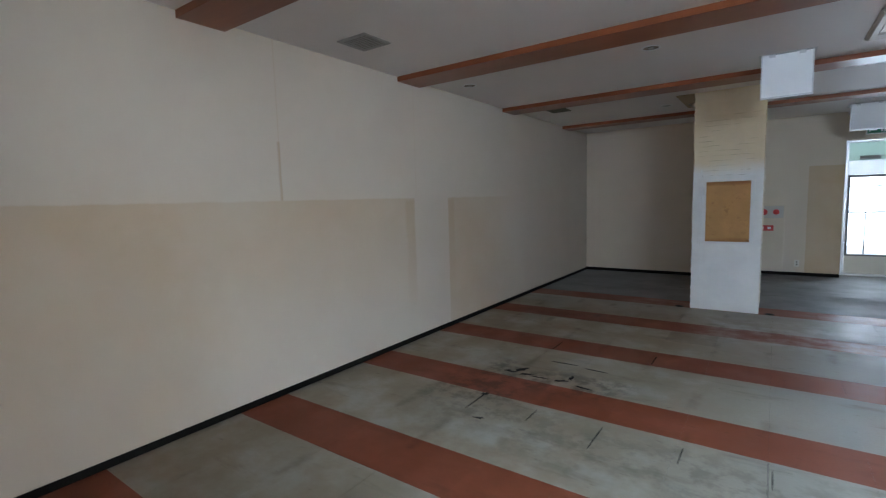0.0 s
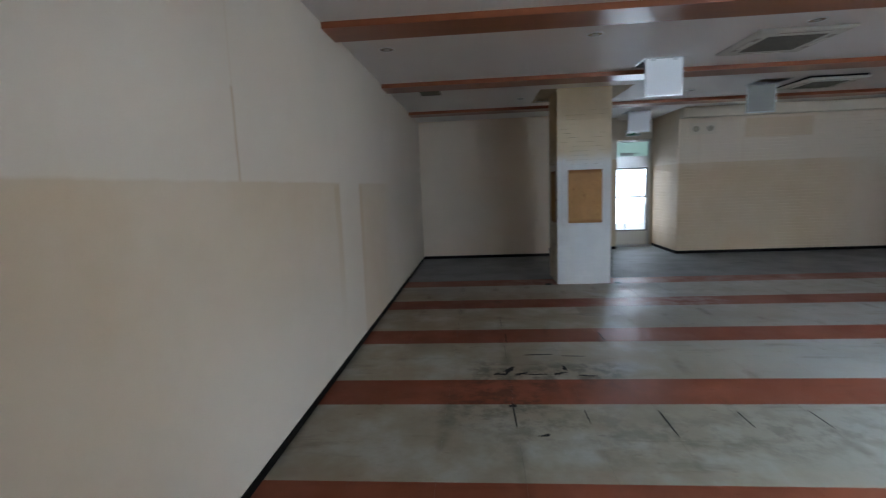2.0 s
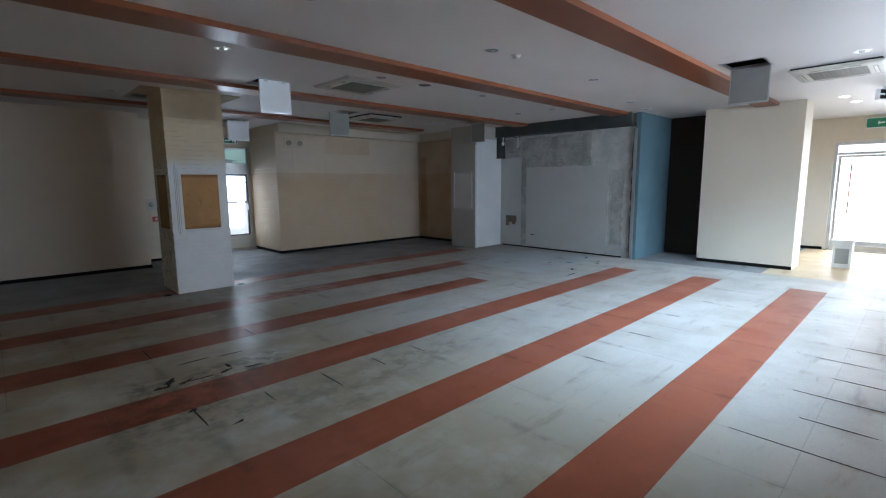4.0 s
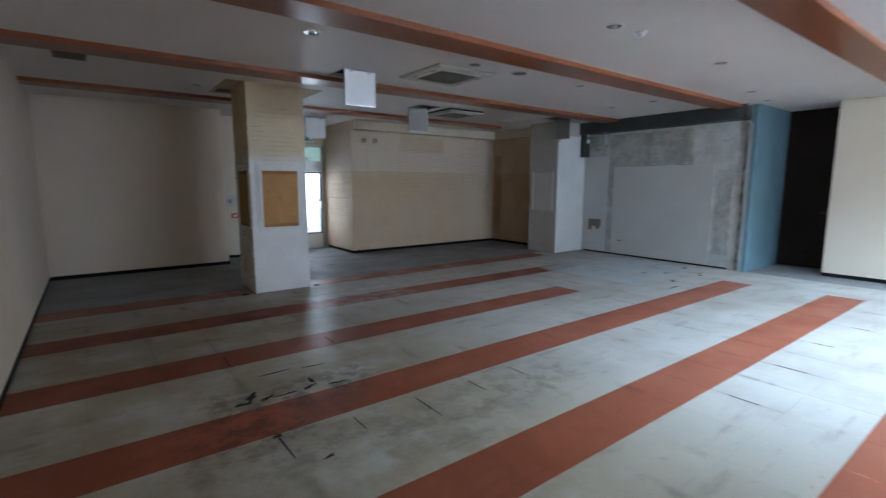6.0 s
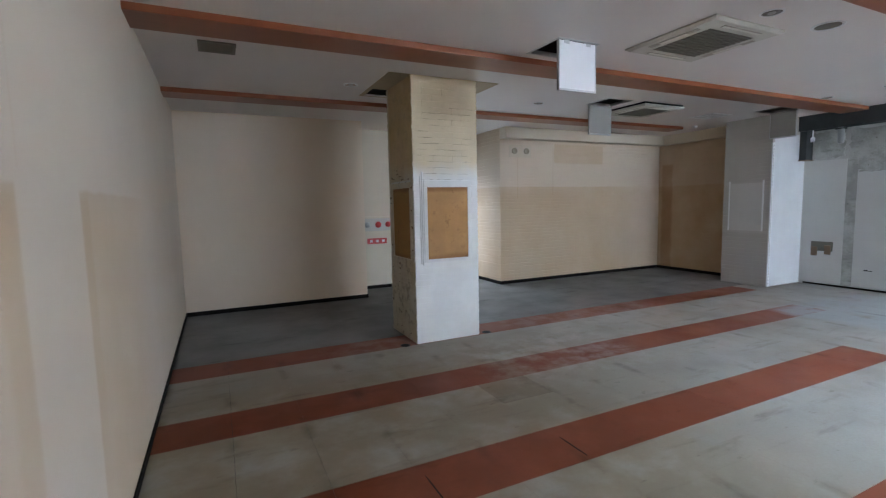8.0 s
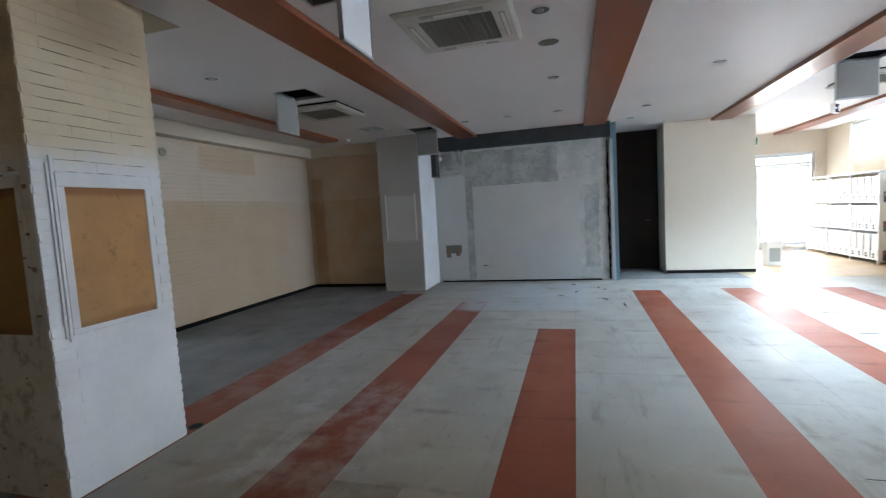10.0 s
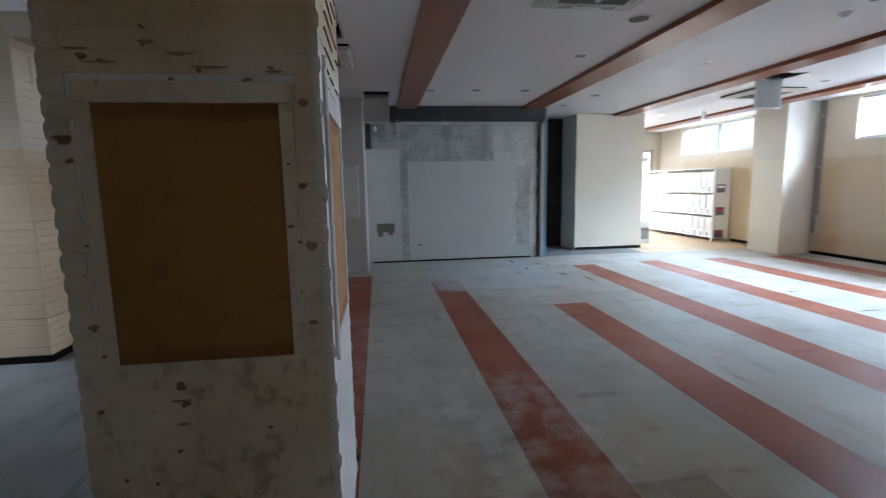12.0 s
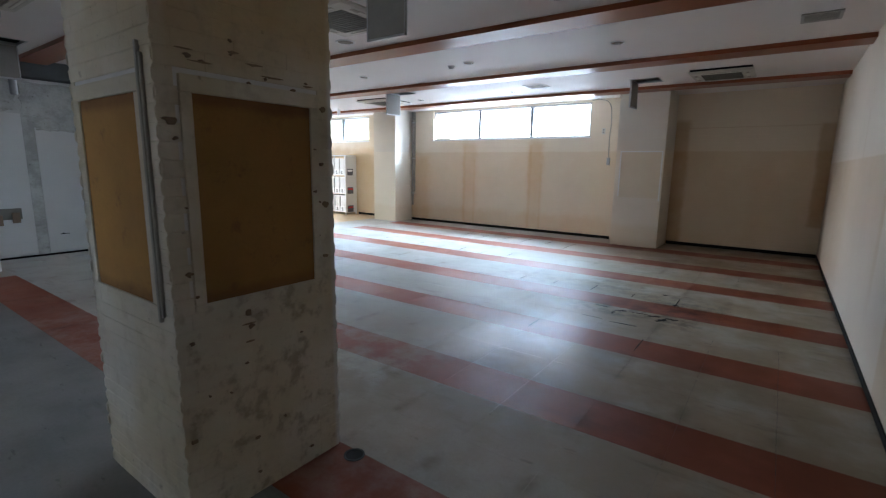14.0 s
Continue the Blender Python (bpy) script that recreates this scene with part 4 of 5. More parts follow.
def ac_cassette(x0, y0, x1, y1, drop=0.0):
    """A four-way ceiling cassette: sloping white panel, a louvre on each side and a slatted intake."""
    w, d = x1 - x0, y1 - y0
    a = thing("air_conditioner", "ivory ceiling air conditioner cassette with a grey slatted grille", "air conditioner", ((x0 + x1) / 2, (y0 + y1) / 2, CEIL - drop), "ceiling air conditioners")
    # a black box stands for the shade in the gap over a dropped panel
    if drop:
        part("gap_shade", box(-0.48 * w, -0.48 * d, 0.0, 0.48 * w, 0.48 * d, drop), M_BLACK, a, "black box for the shade in the gap above the loose panel")
    bm = bmesh.new()
    rings = []
    for sx, z in ((0.5, 0.0), (0.5, -0.012), (0.47, -0.028), (0.325, -0.034), (0.315, -0.022)):
        rings.append([bm.verts.new((sx * 2 * px * w / 2, sx * 2 * py * d / 2, z)) for px, py in ((-1, -1), (1, -1), (1, 1), (-1, 1))])
    for p, q in zip(rings, rings[1:]):
        for i in range(4):
            bm.faces.new((p[i], q[i], q[(i + 1) % 4], p[(i + 1) % 4]))
    bm.faces.new(rings[-1])
    bmesh.ops.recalc_face_normals(bm, faces=bm.faces[:])
    part("panel", bm, M_DUSTY, a)
    g = part("intake_grille", boxes((-0.315 * w, -0.315 * d, -0.03, 0.315 * w, 0.315 * d, -0.0225)), M_GRILLE, a)
    for i in range(12):
        y = (-0.295 + 0.59 * i / 11) * d
        part("slat", box(-0.31 * w, y - 0.004, -0.036, 0.31 * w, y + 0.004, -0.030), M_GRILLE, g)
    for px, py in ((0, 1), (0, -1), (1, 0), (-1, 0)):
        cx, cy = px * 0.40 * w, py * 0.40 * d
        hw, hd = (0.27 * w, 0.026 * d) if py else (0.026 * w, 0.27 * d)
        part("air_slot", box(cx - hw, cy - hd, -0.0335, cx + hw, cy + hd, -0.0275), M_SLOT, a, "dusty air slot")
        part("louvre", box(cx - hw * 0.98, cy - hd * 0.55, -0.038, cx + hw * 0.98, cy + hd * 0.55, -0.034, bevel=0.0015), M_IVORY, a)
    return a


ac_cassette(0.35, 4.69, 1.19, 5.52)
ac_cassette(2.28, 6.98, 3.06, 7.74, 0.028)
ac_cassette(-2.33, 0.12, -1.56, 0.86, 0.03)
ac_cassette(4.0, 0.2, 4.84, 1.03, 0.02)


def vent_grille(x, y, s, n=9, material=None):
    v = thing("ceiling_vent", "square slatted ceiling air vent", "vent", (x, y, CEIL), "ceiling vents")
    h = s / 2
    material = material or M_WHITE
    part("frame", boxes((-h, -h, -0.010, h, -h + 0.025, 0), (-h, h - 0.025, -0.010, h, h, 0), (-h, -h + 0.025, -0.010, -h + 0.025, h - 0.025, 0),
                        (h - 0.025, -h + 0.025, -0.010, h, h - 0.025, 0), bevel=0.002), material, v)
    part("backing", box(-h + 0.02, -h + 0.02, -0.003, h - 0.02, h - 0.02, -0.001), M_GRILLE, v)
    for i in range(n):
        y0 = -h + 0.035 + (s - 0.07) * i / (n - 1)
        bm = box(-h + 0.024, y0 - 0.007, -0.0085, h - 0.024, y0 + 0.007, -0.0045)
        part("slat", bm, material, v)


vent_grille(-2.92, 2.82, 0.30, 9, M_VENT)
vent_grille(-2.86, 6.76, 0.28, 9, M_GRILLE)
vent_grille(4.24, 7.42, 0.42)
vent_grille(0.80, 0.72, 0.36, 6)


# ---- stripped east wall ----
def east_wall():
    setting("girder", boxes((5.84, 3.71, 2.55, XE - 0.002, 6.965, 2.575), (5.84, 3.71, 2.575, 5.86, 6.965, TOP), (5.86, 3.71, 2.575, XE - 0.002, 6.965, 2.60)), M_STEEL,
            "dark sprayed steel girder exposed under the ceiling edge", "girder")
    b = thing("wall_panel", "pale grey plasterboard panel fixed on the bare wall", "panel", (XE, 0, 0))
    part("board", box(-0.014, 4.24, 0.035, -0.001, 6.22, 1.845, bevel=0.003), M_BOARD, b)
    part("seam", box(-0.0145, 6.222, 0.035, -0.001, 6.36, 2.05), M_ROUGH, b, "rough grey cement seam")
    s = thing("wall_panel", "white board strip with a cut socket opening", "panel", (XE, 0, 0))
    part("board", slab("x", -0.018, -0.001, (6.362, 6.962), (0.05, 2.06), [(6.49, 0.57, 6.81, 0.73)]), M_BOARD, s)
    part("opening", box(-0.010, 6.49, 0.57, -0.0008, 6.81, 0.73), M_GRILLE, s, "dark cut opening")
    for y, z in ((6.56, 0.52), (6.75, 0.49)):
        part("socket_box", box(-0.034, y - 0.045, z, -0.0185, y + 0.045, z + 0.15, bevel=0.007), M_GLUE, s, "loose rusty socket box")
    r = thing("cement_patch", "rough grey cement patches on the bare wall", "plaster patch", (XE, 0, 0))
    rng = random.Random(8)

    def ragged(y0, z0, y1, z1, t, n=14, j=0.02):
        bm = bmesh.new()
        pts = [(y0 + (y1 - y0) * i / n, z0 + rng.uniform(-j, j)) for i in range(n)] + [(y1 + rng.uniform(-j, j), z0 + (z1 - z0) * i / n) for i in range(n)]
        pts += [(y1 - (y1 - y0) * i / n, z1 + rng.uniform(-j, j)) for i in range(n)] + [(y0 + rng.uniform(-j, j), z1 - (z1 - z0) * i / n) for i in range(n)]
        f = bm.faces.new([bm.verts.new((-t, y, z)) for y, z in pts])
        ex = bmesh.ops.extrude_face_region(bm, geom=[f])
        bmesh.ops.translate(bm, verts=[e for e in ex["geom"] if isinstance(e, bmesh.types.BMVert)], vec=(t - 0.0005, 0, 0))
        bmesh.ops.recalc_face_normals(bm, faces=bm.faces[:])
        return bm
    part("upper_patch", ragged(4.62, 1.87, 6.34, 2.50, 0.010), M_ROUGH, r)
    part("side_patch", ragged(3.92, 0.25, 4.17, 1.75, 0.008), M_ROUGH, r)
    part("corner_patch", ragged(6.40, 2.09, 6.84, 2.52, 0.02), M_ROUGH, r)
    b2 = thing("steel_bracket", "black steel bracket under the girder beside the pillar", "bracket", (XE, 6.90, 2.08))
    part("plate", box(-0.2, -0.04, 0.0, -0.001, 0.06, 0.465, bevel=0.004), M_STEEL, b2)
    part("foot", box(-0.22, -0.06, -0.012, -0.001, 0.065, 0.0, bevel=0.002), M_GLUE, b2, "rusty foot plate")
    h = thing("pipe_stub", "short steel pipe stub hanging from the girder", "pipe", (5.95, 6.42, 2.30))
    part("pipe", lathe([(0.045, 0.25), (0.045, 0.02), (0.03, 0.0), (0.002, 0.0)], 20), M_GREYMETAL, h, smooth=True)
    part("flange", lathe([(0.002, 0.22), (0.075, 0.22), (0.075, 0.235), (0.046, 0.236)], 20), M_STEEL, h)
    e = thing("edge_trim", "dark metal edge trim at the end of the bare wall", "trim", (0, 0, 0), kind="structure")
    part("angle", boxes((XE - 0.075, 3.66, 0.0, XE - 0.062, 3.72, 2.5), (XE - 0.061, 3.700, 0.0, XE - 0.002, 3.712, 2.5)), M_GREYMETAL, e)
    g = thing("wall_crack", "ragged dark broken edge beside the metal trim", "crack", (XE, 0, 0))
    part("gap", ragged(3.735, 0.02, 3.765, 2.50, 0.004, 40, 0.012), M_DARKSTAIN, g)
    part("torn_edge", ragged(4.225, 0.05, 4.245, 1.80, 0.0155, 30, 0.010), M_PLASTER, g)
    part("torn_top", ragged(4.60, 1.84, 6.20, 1.868, 0.0158, 40, 0.010), M_ROUGH, g)
    m = thing("wall_mark", "small dark scratch in the plasterboard", "mark", (XE - 0.016, 6.03, 0.31))
    part("scratch", boxes((-0.001, -0.07, -0.006, 0.001, 0.05, 0.004), (-0.001, -0.01, 0.004, 0.001, 0.03, 0.012)), M_BLACK, m)
    baseboard(XE - 0.016, 3.9, XE - 0.0005, 6.9, 0.028)


east_wall()


def pillar_dressing():
    """White skim on the pillar's window side, a perforated corner bead and the marks of a removed panel."""
    k = thing("corner_bead", "white perforated metal corner bead down the pillar edge", "corner bead", (5.15, 6.97, 0))
    part("bead", boxes((-0.004, -0.008, 0.01, 0.05, -0.0005, 2.35), (-0.004, -0.0005, 0.01, -0.0005, 0.012, 2.35)), M_WHITE, k)
    for i in range(44):
        z = 0.05 + i * 0.052
        part("hole", box(0.012, -0.0095, z, 0.032, -0.0082, z + 0.026), M_PIPE, k)
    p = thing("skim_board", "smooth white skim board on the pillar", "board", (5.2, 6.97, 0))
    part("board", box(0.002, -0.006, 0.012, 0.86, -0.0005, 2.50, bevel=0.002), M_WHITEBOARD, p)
    q = thing("panel_mark", "pale panel mark between two white filler strips", "panel", (5.15, 7.36, 0))
    part("mark", box(-0.003, -0.26, 0.92, -0.0005, 0.26, 1.72), M_BACKPALE, q)
    for y in (-0.29, 0.27):
        part("strip", box(-0.012, y, 0.92, -0.0005, y + 0.022, 1.76, bevel=0.002), M_WHITE, q)
    m = thing("wall_camera", "small white wall camera beside the steel bracket", "camera", (5.90, 6.78, 2.36))
    part("body", lathe([(0.022, 0.0), (0.03, 0.02), (0.03, 0.07), (0.002, 0.08)], 16), M_WHITE, m, smooth=True)
    part("arm", box(-0.006, -0.006, 0.07, 0.006, 0.006, 0.19), M_WHITE, m)


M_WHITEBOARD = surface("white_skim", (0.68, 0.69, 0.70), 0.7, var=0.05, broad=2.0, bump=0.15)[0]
M_BACKPALE = surface("pale_panel_mark", (0.58, 0.56, 0.53), 0.7, var=0.04)[0]
pillar_dressing()

# ghost of a removed panel on the south pillar
sp = thing("panel_mark", "tan panel mark between white filler strips on the wall pillar", "panel", (-0.67, -0.66, 0))
part("mark", box(-0.35, 0.0005, 0.90, 0.33, 0.003, 1.72), M_PILLAR_MARK, sp)
for x, z0 in ((-0.375, 0.86), (0.335, 0.92)):
    part("strip", box(x, 0.0005, z0, x + 0.018, 0.010, 1.75, bevel=0.002), M_WHITE, sp)
part("strip", box(-0.35, 0.0005, 1.725, 0.33, 0.008, 1.745, bevel=0.002), M_WHITE, sp)

# dark door in the side passage
pd = tagged(new("door_3"), "dark brown flush door at the passage end", "door", kind="structure")
part("door_leaf", box(7.43, 2.78, 0.01, 7.468, 3.56, 2.1, bevel=0.004), M_DARKDOOR, pd)
part("door_handle", box(7.39, 2.86, 0.98, 7.427, 2.98, 1.01, bevel=0.005), M_STEEL, pd)


# ---- rear wall fittings ----
def hydrant_cabinet():
    c = thing("hydrant_cabinet", "cream fire hydrant cabinet with red lamp and red label", "hydrant cabinet", (-0.40, REAR_Y, 0.0))
    body = part("body", box(-0.33, -0.03, 0.06, 0.33, -0.001, 1.28, bevel=0.006), M_CABINET, c)
    part("door", box(-0.31, -0.036, 0.09, 0.31, -0.031, 1.00, bevel=0.002), M_CABINET, c)
    part("control_plate", box(-0.31, -0.037, 1.03, 0.31, -0.031, 1.25, bevel=0.002), M_PLATE, c, "pale grey control plate")
    for x, r, m in ((-0.18, 0.05, M_GREYMETAL), (0.02, 0.055, M_RED), (0.2, 0.05, M_RED)):
        bm = lathe([(r, 0.0), (r, 0.012), (r * 0.75, 0.03), (r * 0.3, 0.04), (0.002, 0.041)], 20)
        bmesh.ops.transform(bm, matrix=pose(x, -0.037, 1.14, 90, 0, 0), verts=bm.verts[:])
        part("lamp" if m is M_RED else "bell", bm, m, c, "round red lamp" if m is M_RED else "", smooth=True)
    lab = part("label_plate", box(-0.19, -0.040, 0.80, 0.17, -0.0365, 0.90), M_RED, c, "red label with white characters")
    for i in range(3):
        part("character_bar", box(-0.14 + 0.11 * i, -0.0415, 0.83, -0.09 + 0.11 * i, -0.0402, 0.87), M_WHITE, lab)


hydrant_cabinet()


def wall_outlet(x, y, z, turn=0):
    o = thing("wall_outlet", "small ivory wall outlet plate", "outlet", (x, y, z))
    o.matrix_basis = pose(x, y, z, 0, 0, turn)
    part("plate", box(-0.035, -0.008, -0.06, 0.035, -0.0005, 0.06, bevel=0.003), M_IVORY, o)
    part("socket", boxes((-0.012, -0.0095, 0.01, 0.012, -0.0081, 0.035), (-0.012, -0.0095, -0.035, 0.012, -0.0081, -0.01)), M_GRILLE, o)


wall_outlet(0.13, REAR_Y, 0.22)


def exit_sign(x, y, z, turn, w=0.36, h=0.13, material=None):
    s = thing("exit_sign", "green emergency exit sign box with a white pictogram", "exit sign", (x, y, z))
    s.matrix_basis = pose(x, y, z, 0, 0, turn)
    part("housing", box(-w / 2, -0.02, 0, w / 2, 0.04, h, bevel=0.005), M_WHITE, s)
    face = part("face", box(-w / 2 + 0.012, -0.024, 0.012, w / 2 - 0.012, -0.0205, h - 0.012), material or M_GREEN, s)
    part("arrow", boxes((-0.10, -0.026, h * 0.42, -0.02, -0.0242, h * 0.56), (-0.12, -0.026, h * 0.34, -0.10, -0.0242, h * 0.64)), M_WHITE, face)
    part("pictogram", boxes((0.03, -0.026, h * 0.25, 0.055, -0.0242, h * 0.78), (0.07, -0.026, h * 0.2, 0.12, -0.0242, h * 0.8)), M_WHITE, face)
    part("hanger", box(-0.015, 0.0, h, 0.015, 0.02, CEIL - z - 0.0005), M_WHITE, s)


exit_sign(1.14, 10.72, 2.42, 0, 0.30, 0.13)
exit_sign(6.2, 0.30, 2.60, -40, 0.2, 0.15, M_BLACK)
exit_sign(9.95, 0.45, 2.52, -90, 0.6, 0.2)

# closer over the rear door
dc = thing("door_closer", "grey door closer over the rear door", "door closer", (1.1, DOOR_Y + 0.10, 2.03))
part("body", box(-0.15, 0.0, -0.02, 0.12, 0.028, 0.05, bevel=0.006), M_GREYMETAL, dc)
part("arm", boxes((-0.10, -0.02, 0.03, 0.22, -0.001, 0.042)), M_GREYMETAL, dc)


# ---- block wall fittings ----
def vent_pair():
    v = thing("wall_vent", "cream plate with two round capped pipe outlets", "wall vent", (2.06, BLK_Y, 2.40))
    part("plate", box(-0.24, -0.010, -0.11, 0.24, -0.0005, 0.11, bevel=0.003), M_CREAM, v)
    for x in (-0.13, 0.13):
        bm = lathe([(0.055, 0.0), (0.055, 0.02), (0.045, 0.024), (0.04, 0.012), (0.002, 0.010)], 24)
        bmesh.ops.transform(bm, matrix=pose(x, -0.010, 0, 90, 0, 0), verts=bm.verts[:])
        part("cap", bm, M_CAP, v, "dull brown round cap", smooth=True)


vent_pair()


# ---- south wall fittings ----
def tube(points, r, n=8, bevel_name="cable"):
    cu = bpy.data.curves.new(bevel_name, "CURVE")
    cu.dimensions, cu.bevel_depth, cu.bevel_resolution = "3D", r, 2
    sp = cu.splines.new("BEZIER")
    sp.bezier_points.add(len(points) - 1)
    for bp, p in zip(sp.bezier_points, points):
        bp.co = p
        bp.handle_left_type = bp.handle_right_type = "AUTO"
    tmp = bpy.data.objects.new("tmp", cu)
    me = bpy.data.meshes.new_from_object(tmp)
    bpy.data.objects.remove(tmp)
    bm = bmesh.new()
    bm.from_mesh(me)
    return bm


cb = thing("hanging_cable", "thin grey cable hanging with an inline switch", "cable", (0.08, YS + 0.012, 1.64))
part("cord", tube([(0.40, 0, 1.13), (0.2, 0.004, 1.13), (0.06, 0.004, 1.06), (0.0, 0.004, 0.8), (0.01, 0.004, 0.35), (0.0, 0.004, 0.0)], 0.006), M_PIPE, cb, smooth=True)
part("inline_switch", box(-0.03, -0.010, -0.15, 0.03, 0.02, 0.0, bevel=0.008), M_GREYMETAL, cb)
wall_outlet(0.22, YS, 2.16, 180)
cd = thing("conduit", "grey vertical conduit pipe beside the wall pillar", "conduit", (5.13, YS + 0.035, 0.40))
part("pipe", lathe([(0.028, 0.0), (0.028, 2.419), (0.002, 2.4195)], 14), M_PIPE, cd, smooth=True)
part("second_pipe", boxes((-0.065, -0.03, 0.35, -0.04, 0.0, 2.419), bevel=0.004), M_PIPE, cd)
for z in (0.3, 1.2, 2.1):
    part("clip", box(-0.07, -0.034, z, 0.04, 0.034, z + 0.02), M_ALU, cd)


# ---- entrance shop ----
def dispenser():
    """A clear-fronted coin dispenser: base with knob and slot under a see-through bin."""
    d = thing("dispenser", "clear acrylic dispenser box with a grey turning knob", "dispenser", (0, 0, 0), "dispensers on the rack")
    part("bin", slab("y", -0.19, -0.186, (-0.085, 0.085), (0.14, 0.43)), M_ACRYLIC, d)
    part("shell", boxes((-0.09, -0.186, 0.14, -0.085, 0.20, 0.43), (0.085, -0.186, 0.14, 0.09, 0.20, 0.43), (-0.085, 0.196, 0.14, 0.085, 0.20, 0.43)), M_ACRYLIC, d)
    part("base", box(-0.09, -0.20, 0.0, 0.09, 0.20, 0.14, bevel=0.006), M_WHITE, d)
    bm = lathe([(0.03, 0.0), (0.03, 0.012), (0.022, 0.018), (0.002, 0.018)], 14)
    bmesh.ops.transform(bm, matrix=pose(0, -0.20, 0.08, 90, 0, 0), verts=bm.verts[:])
    part("knob", bm, M_GREYMETAL, d)
    part("slot", box(-0.03, -0.203, 0.015, 0.03, -0.1995, 0.04), M_BLACK, d)
    part("lid", box(-0.092, -0.192, 0.43, 0.092, 0.205, 0.445, bevel=0.003), M_WHITE, d)
    return d


RX0, RX1, RY0, RY1 = 7.24, 9.94, -1.24, -0.82
rack = thing("dispenser_rack", "white three tier rack full of clear dispensers", "rack", ((RX0 + RX1) / 2, (RY0 + RY1) / 2, 0))
L = (RX1 - RX0) / 2
for z in (0.08, 0.60, 1.12, 1.66):
    part("shelf", box(-L, -0.21, z, L, 0.21, z + 0.025, bevel=0.003), M_WHITE, rack)
for x in (-L + 0.02, -L / 3, L / 3, L - 0.02):
    for y in (-0.195, 0.195):
        part("upright", box(x - 0.014, y - 0.014, 0, x + 0.014, y + 0.014, 1.655), M_WHITE, rack)
part("end_panel", box(-L - 0.010, -0.205, 0.06, -L - 0.0008, 0.205, 1.655, bevel=0.002), M_ACRYLIC, rack, "milky plastic end panel")
first = None
for k, z in enumerate((0.105, 0.625, 1.145)):
    for i in range(12):
        m = pose(RX0 + 0.15 + i * 0.218, -1.025, z, 0, 0, 180)
        if first is None:
            first = dispenser()
            first.matrix_basis = m
        else:
            copy_thing(first, m)
    card = thing("price_card", "dark printed card on the rack's end", "card", (RX0 - 0.0105, -1.0, z + 0.06))
    part("sheet", box(-0.003, -0.10, -0.085, 0.0, 0.12, 0.10), M_LABEL, card)
    part("printed_band", box(-0.0045, -0.08, 0.02, -0.0031, 0.10, 0.07), M_RED if k < 2 else M_WHITE, card)

st = thing("display_stand", "small grey and white plastic stand on the shop floor", "stand", (7.62, 0.68, 0))
part("body", box(-0.13, -0.13, 0.0, 0.13, 0.13, 0.46, bevel=0.015), M_WHITE, st)
part("top", box(-0.16, -0.16, 0.46, 0.16, 0.16, 0.49, bevel=0.008), M_WHITE, st)
part("front_panel", box(-0.136, -0.09, 0.08, -0.1305, 0.09, 0.34), M_GREYMETAL, st, "grey front panel")


# ---- floor details ----
def floor_drain(x, y):
    d = thing("floor_sleeve", "small round black pipe hole in the floor", "floor hole", (x, y, 0.0))
    part("ring", lathe([(0.052, 0.0005), (0.052, 0.004), (0.043, 0.004), (0.042, 0.001)], 22), M_STEEL, d)
    part("hole", lathe([(0.0425, 0.0012), (0.02, 0.0011), (0.002, 0.001)], 22), M_BLACK, d)


floor_drain(-1.235, 6.94)
floor_drain(-0.23, 6.955)


def torn_patch(x, y, w, d, turn, seed):
    """A flake of old flooring or hardened adhesive with a ragged outline."""
    rng = random.Random(seed)
    n = 17
    bm = bmesh.new()
    pts = []
    for i in range(n):
        a = 2 * math.pi * i / n
        k = rng.uniform(0.75, 1.0) if min(w, d) < 0.026 else rng.uniform(0.22, 1.0)
        pts.append((math.cos(a) * w / 2 * k, math.sin(a) * d / 2 * k))
    f = bm.faces.new([bm.verts.new((px, py, 0.0004)) for px, py in pts])
    ex = bmesh.ops.extrude_face_region(bm, geom=[f])
    bmesh.ops.translate(bm, verts=[e for e in ex["geom"] if isinstance(e, bmesh.types.BMVert)], vec=(0, 0, 0.0022))
    bmesh.ops.recalc_face_normals(bm, faces=bm.faces[:])
    ob = new("torn_flake", mesh_of("torn_flake", bm, M_DARKSTAIN))
    ob.matrix_basis = pose(x, y, 0, 0, 0, turn)
    return tagged(ob, "dark flake of torn flooring stuck to the floor", "floor flake", "torn floor flakes")


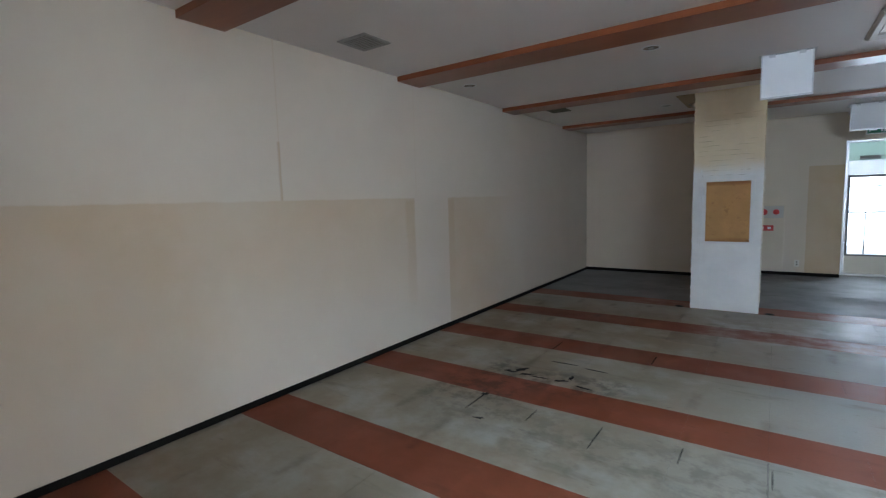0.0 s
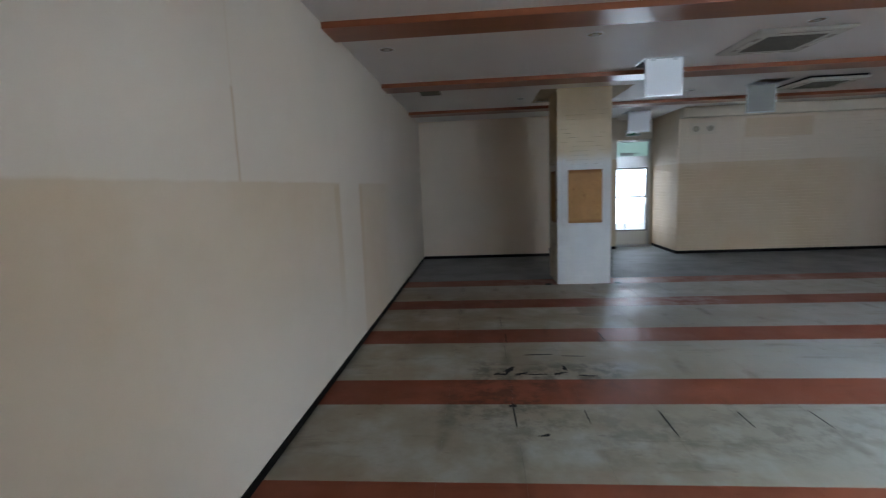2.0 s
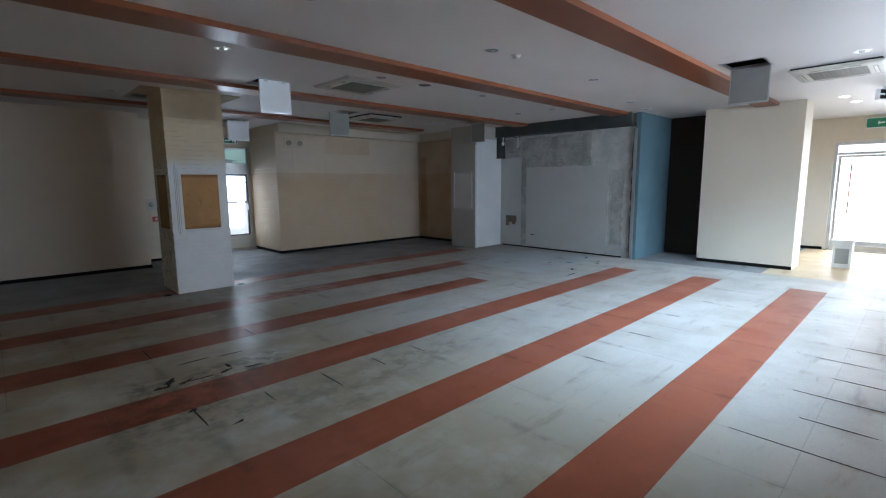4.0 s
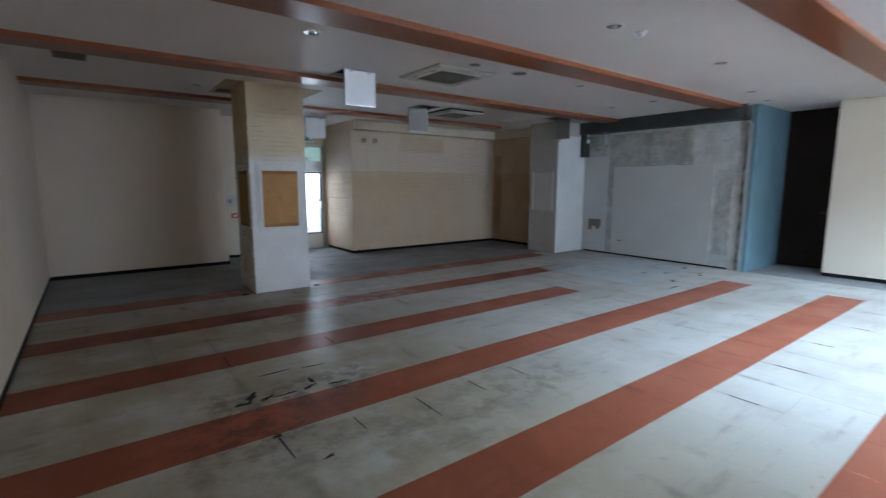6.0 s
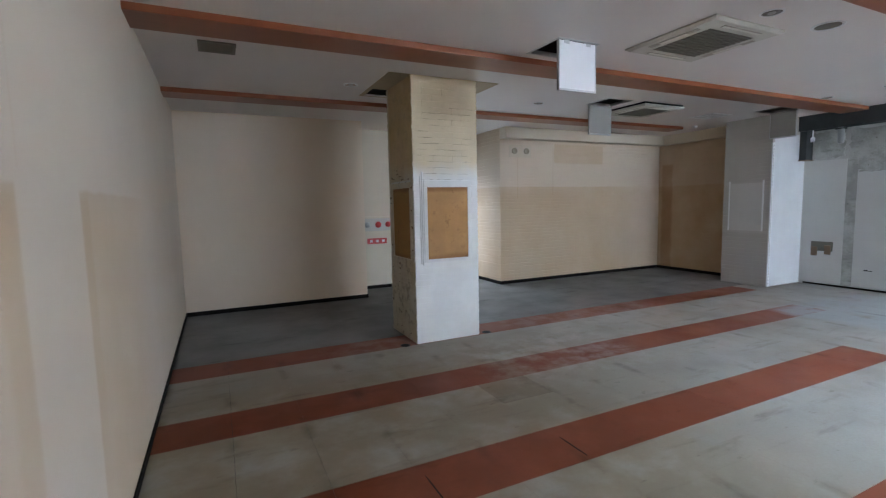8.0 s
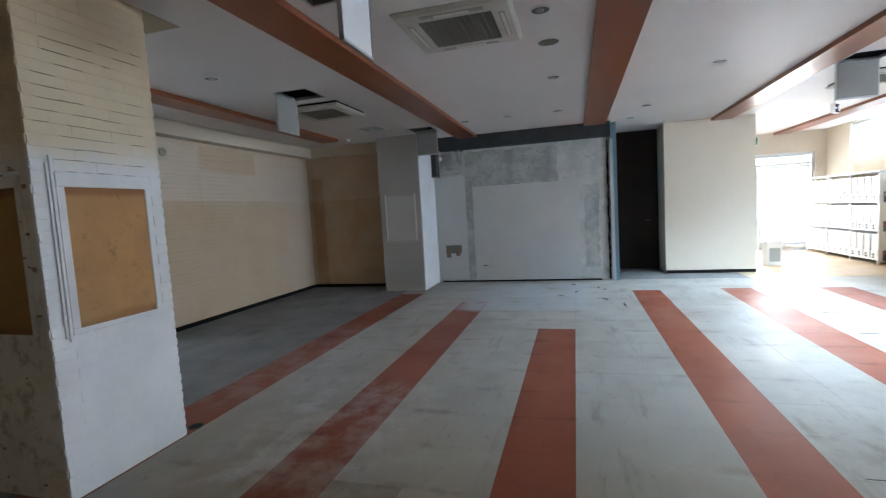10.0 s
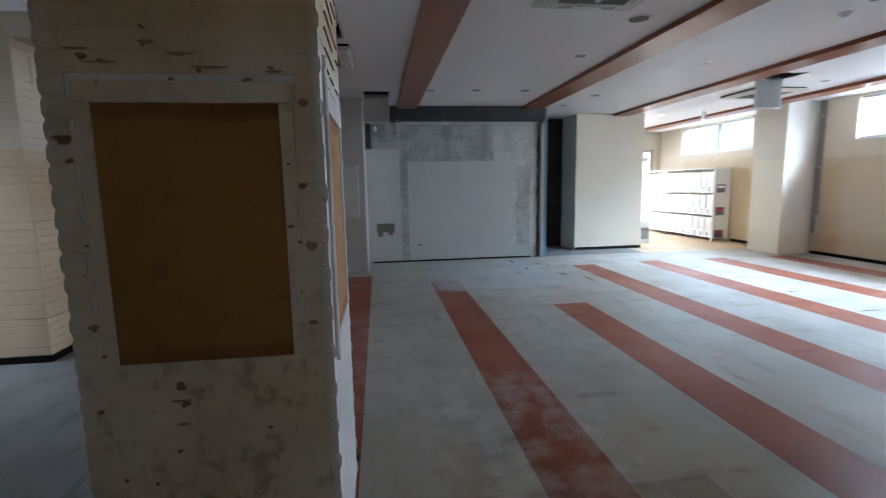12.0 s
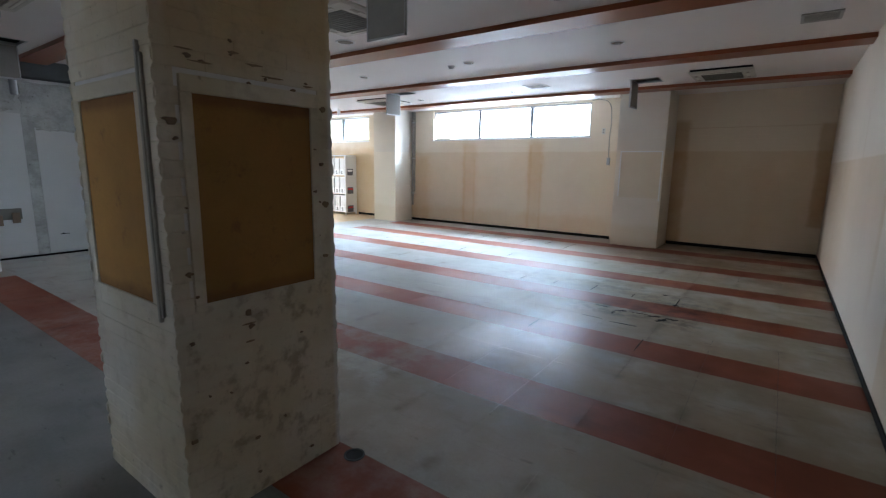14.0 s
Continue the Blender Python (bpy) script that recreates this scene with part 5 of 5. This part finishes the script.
for i, (x, y, w, d, turn) in enumerate((
        (-2.02, 3.70, 0.16, 0.07, 60), (-1.93, 3.62, 0.14, 0.05, 20), (-2.10, 3.62, 0.12, 0.045, 5), (-1.80, 3.61, 0.20, 0.025, 0), (-1.62, 3.63, 0.13, 0.06, 40),
        (-1.57, 3.72, 0.04, 0.12, 10), (-1.42, 3.58, 0.16, 0.03, -8), (-1.75, 4.04, 0.26, 0.014, 2), (-1.45, 4.00, 0.2, 0.012, -4), (-2.03, 3.08, 0.09, 0.05, 30),
        (-2.03, 2.95, 0.022, 0.36, 1), (-1.57, 2.93, 0.014, 0.22, 0), (-1.10, 2.86, 0.018, 0.40, 0), (-1.87, 2.70, 0.10, 0.03, 15), (-0.62, 2.90, 0.014, 0.24, 0),
        (-0.18, 2.90, 0.012, 0.24, 0), (-1.08, 4.53, 0.02, 0.28, 0), (-2.0, 4.5, 0.016, 0.36, 0), (0.71, 1.62, 0.016, 0.22, 0), (1.63, 1.60, 0.015, 0.26, 0),
        (2.55, 1.64, 0.014, 0.18, 0), (3.47, 1.55, 0.014, 0.18, 0), (0.256, 0.12, 0.012, 0.8, 0), (0.71, 0.0, 0.014, 0.44, 0), (1.17, 0.05, 0.014, 0.56, 0),
        (1.62, -0.04, 0.013, 0.36, 0), (2.08, 0.12, 0.012, 0.36, 0), (2.54, -0.02, 0.014, 0.36, 0), (3.9, 3.72, 0.42, 0.05, 4), (4.3, 3.95, 0.2, 0.05, 30),
        (4.9, 4.35, 0.16, 0.06, -20), (5.3, 4.0, 0.22, 0.04, 8), (4.6, 4.6, 0.12, 0.05, 60), (5.6, 4.4, 0.2, 0.05, 12), (5.1, 3.9, 0.1, 0.06, 0))):
    torn_patch(x, y, w * (0.6 if w < 0.03 else 1.15), d * (1.2 if w >= 0.03 else 1), turn, i)
baseboard(SHOP_X - 0.012, 1.26, SHOP_X - 0.0005, 4.38)


# ---- floor tiles, the nearest as single pieces ----
def tiles():
    floor_thing = tagged(new("tiled_floor"), "worn pale vinyl tile floor with brick red stripes", "floor", kind="structure")
    rng = random.Random(11)
    cache = {}
    far = {M_TILE.name: bmesh.new(), M_TILE_RED.name: bmesh.new()}
    joints = [-2.48 + TILE * k for k in range(-2, 20)]
    rows = []
    for k, s in enumerate(STRIPE):
        rows.append((s, s + STRIPE_W, STRIPE_END[k]))
        if k < 6:
            nxt = STRIPE[k + 1]
            cut = s + STRIPE_W + 0.457 if k >= 3 else nxt - 0.457
            rows += [(s + STRIPE_W, cut, None), (cut, nxt, None)]
    rows.append((YS, STRIPE[0], None))
    rows.append((YNICHE, YS, None))
    for y0, y1, red_end in rows:
        x_end = XE if y0 > YS - 0.01 else -1.08
        xs = sorted({XW, x_end, *[j for j in joints if XW + 0.05 < j < x_end - 0.05], *([red_end] if red_end else [])})
        for a, b in zip(xs, xs[1:]):
            if b - a < 0.015:
                continue
            m = M_TILE_RED if red_end and b <= red_end + 1e-6 else M_TILE
            if m is M_TILE and a > -1.12 and b < -0.6 and y0 > 5.0 and y1 < 5.66:
                m = M_TILE_DARK
            gap = rng.choice((0.0002, 0.0003, 0.0004, 0.0004, 0.0016))
            w, d = round(b - a, 3), round(y1 - y0, 3)
            if b < 2.75 and y0 > -0.4:
                key = (w, d, gap, m.name)
                if key not in cache:
                    bm = bmesh.new()
                    add_box(bm, -w / 2 + gap, -d / 2 + 0.0006, -0.005, w / 2 - gap, d / 2 - 0.0006, 0.0)
                    bmesh.ops.delete(bm, geom=[f for f in bm.faces if f.normal.z < -0.5], context="FACES_ONLY")
                    cache[key] = mesh_of("tile", bm, m)
                ob = new("tile", cache[key])
                ob.parent = floor_thing
                ob.matrix_basis = pose((a + b) / 2, (y0 + y1) / 2, rng.uniform(-0.0003, 0.0), rng.uniform(-0.06, 0.06), rng.uniform(-0.06, 0.06))
            else:
                add_box(far[m.name], a + gap, y0 + 0.0006, -0.005, b - gap, y1 - 0.0006, rng.uniform(-0.0006, 0.0))
    for key, m in ((M_TILE.name, M_TILE), (M_TILE_RED.name, M_TILE_RED)):
        tagged(part("far_tiles", far[key], m, floor_thing), kind="stuff")


tiles()
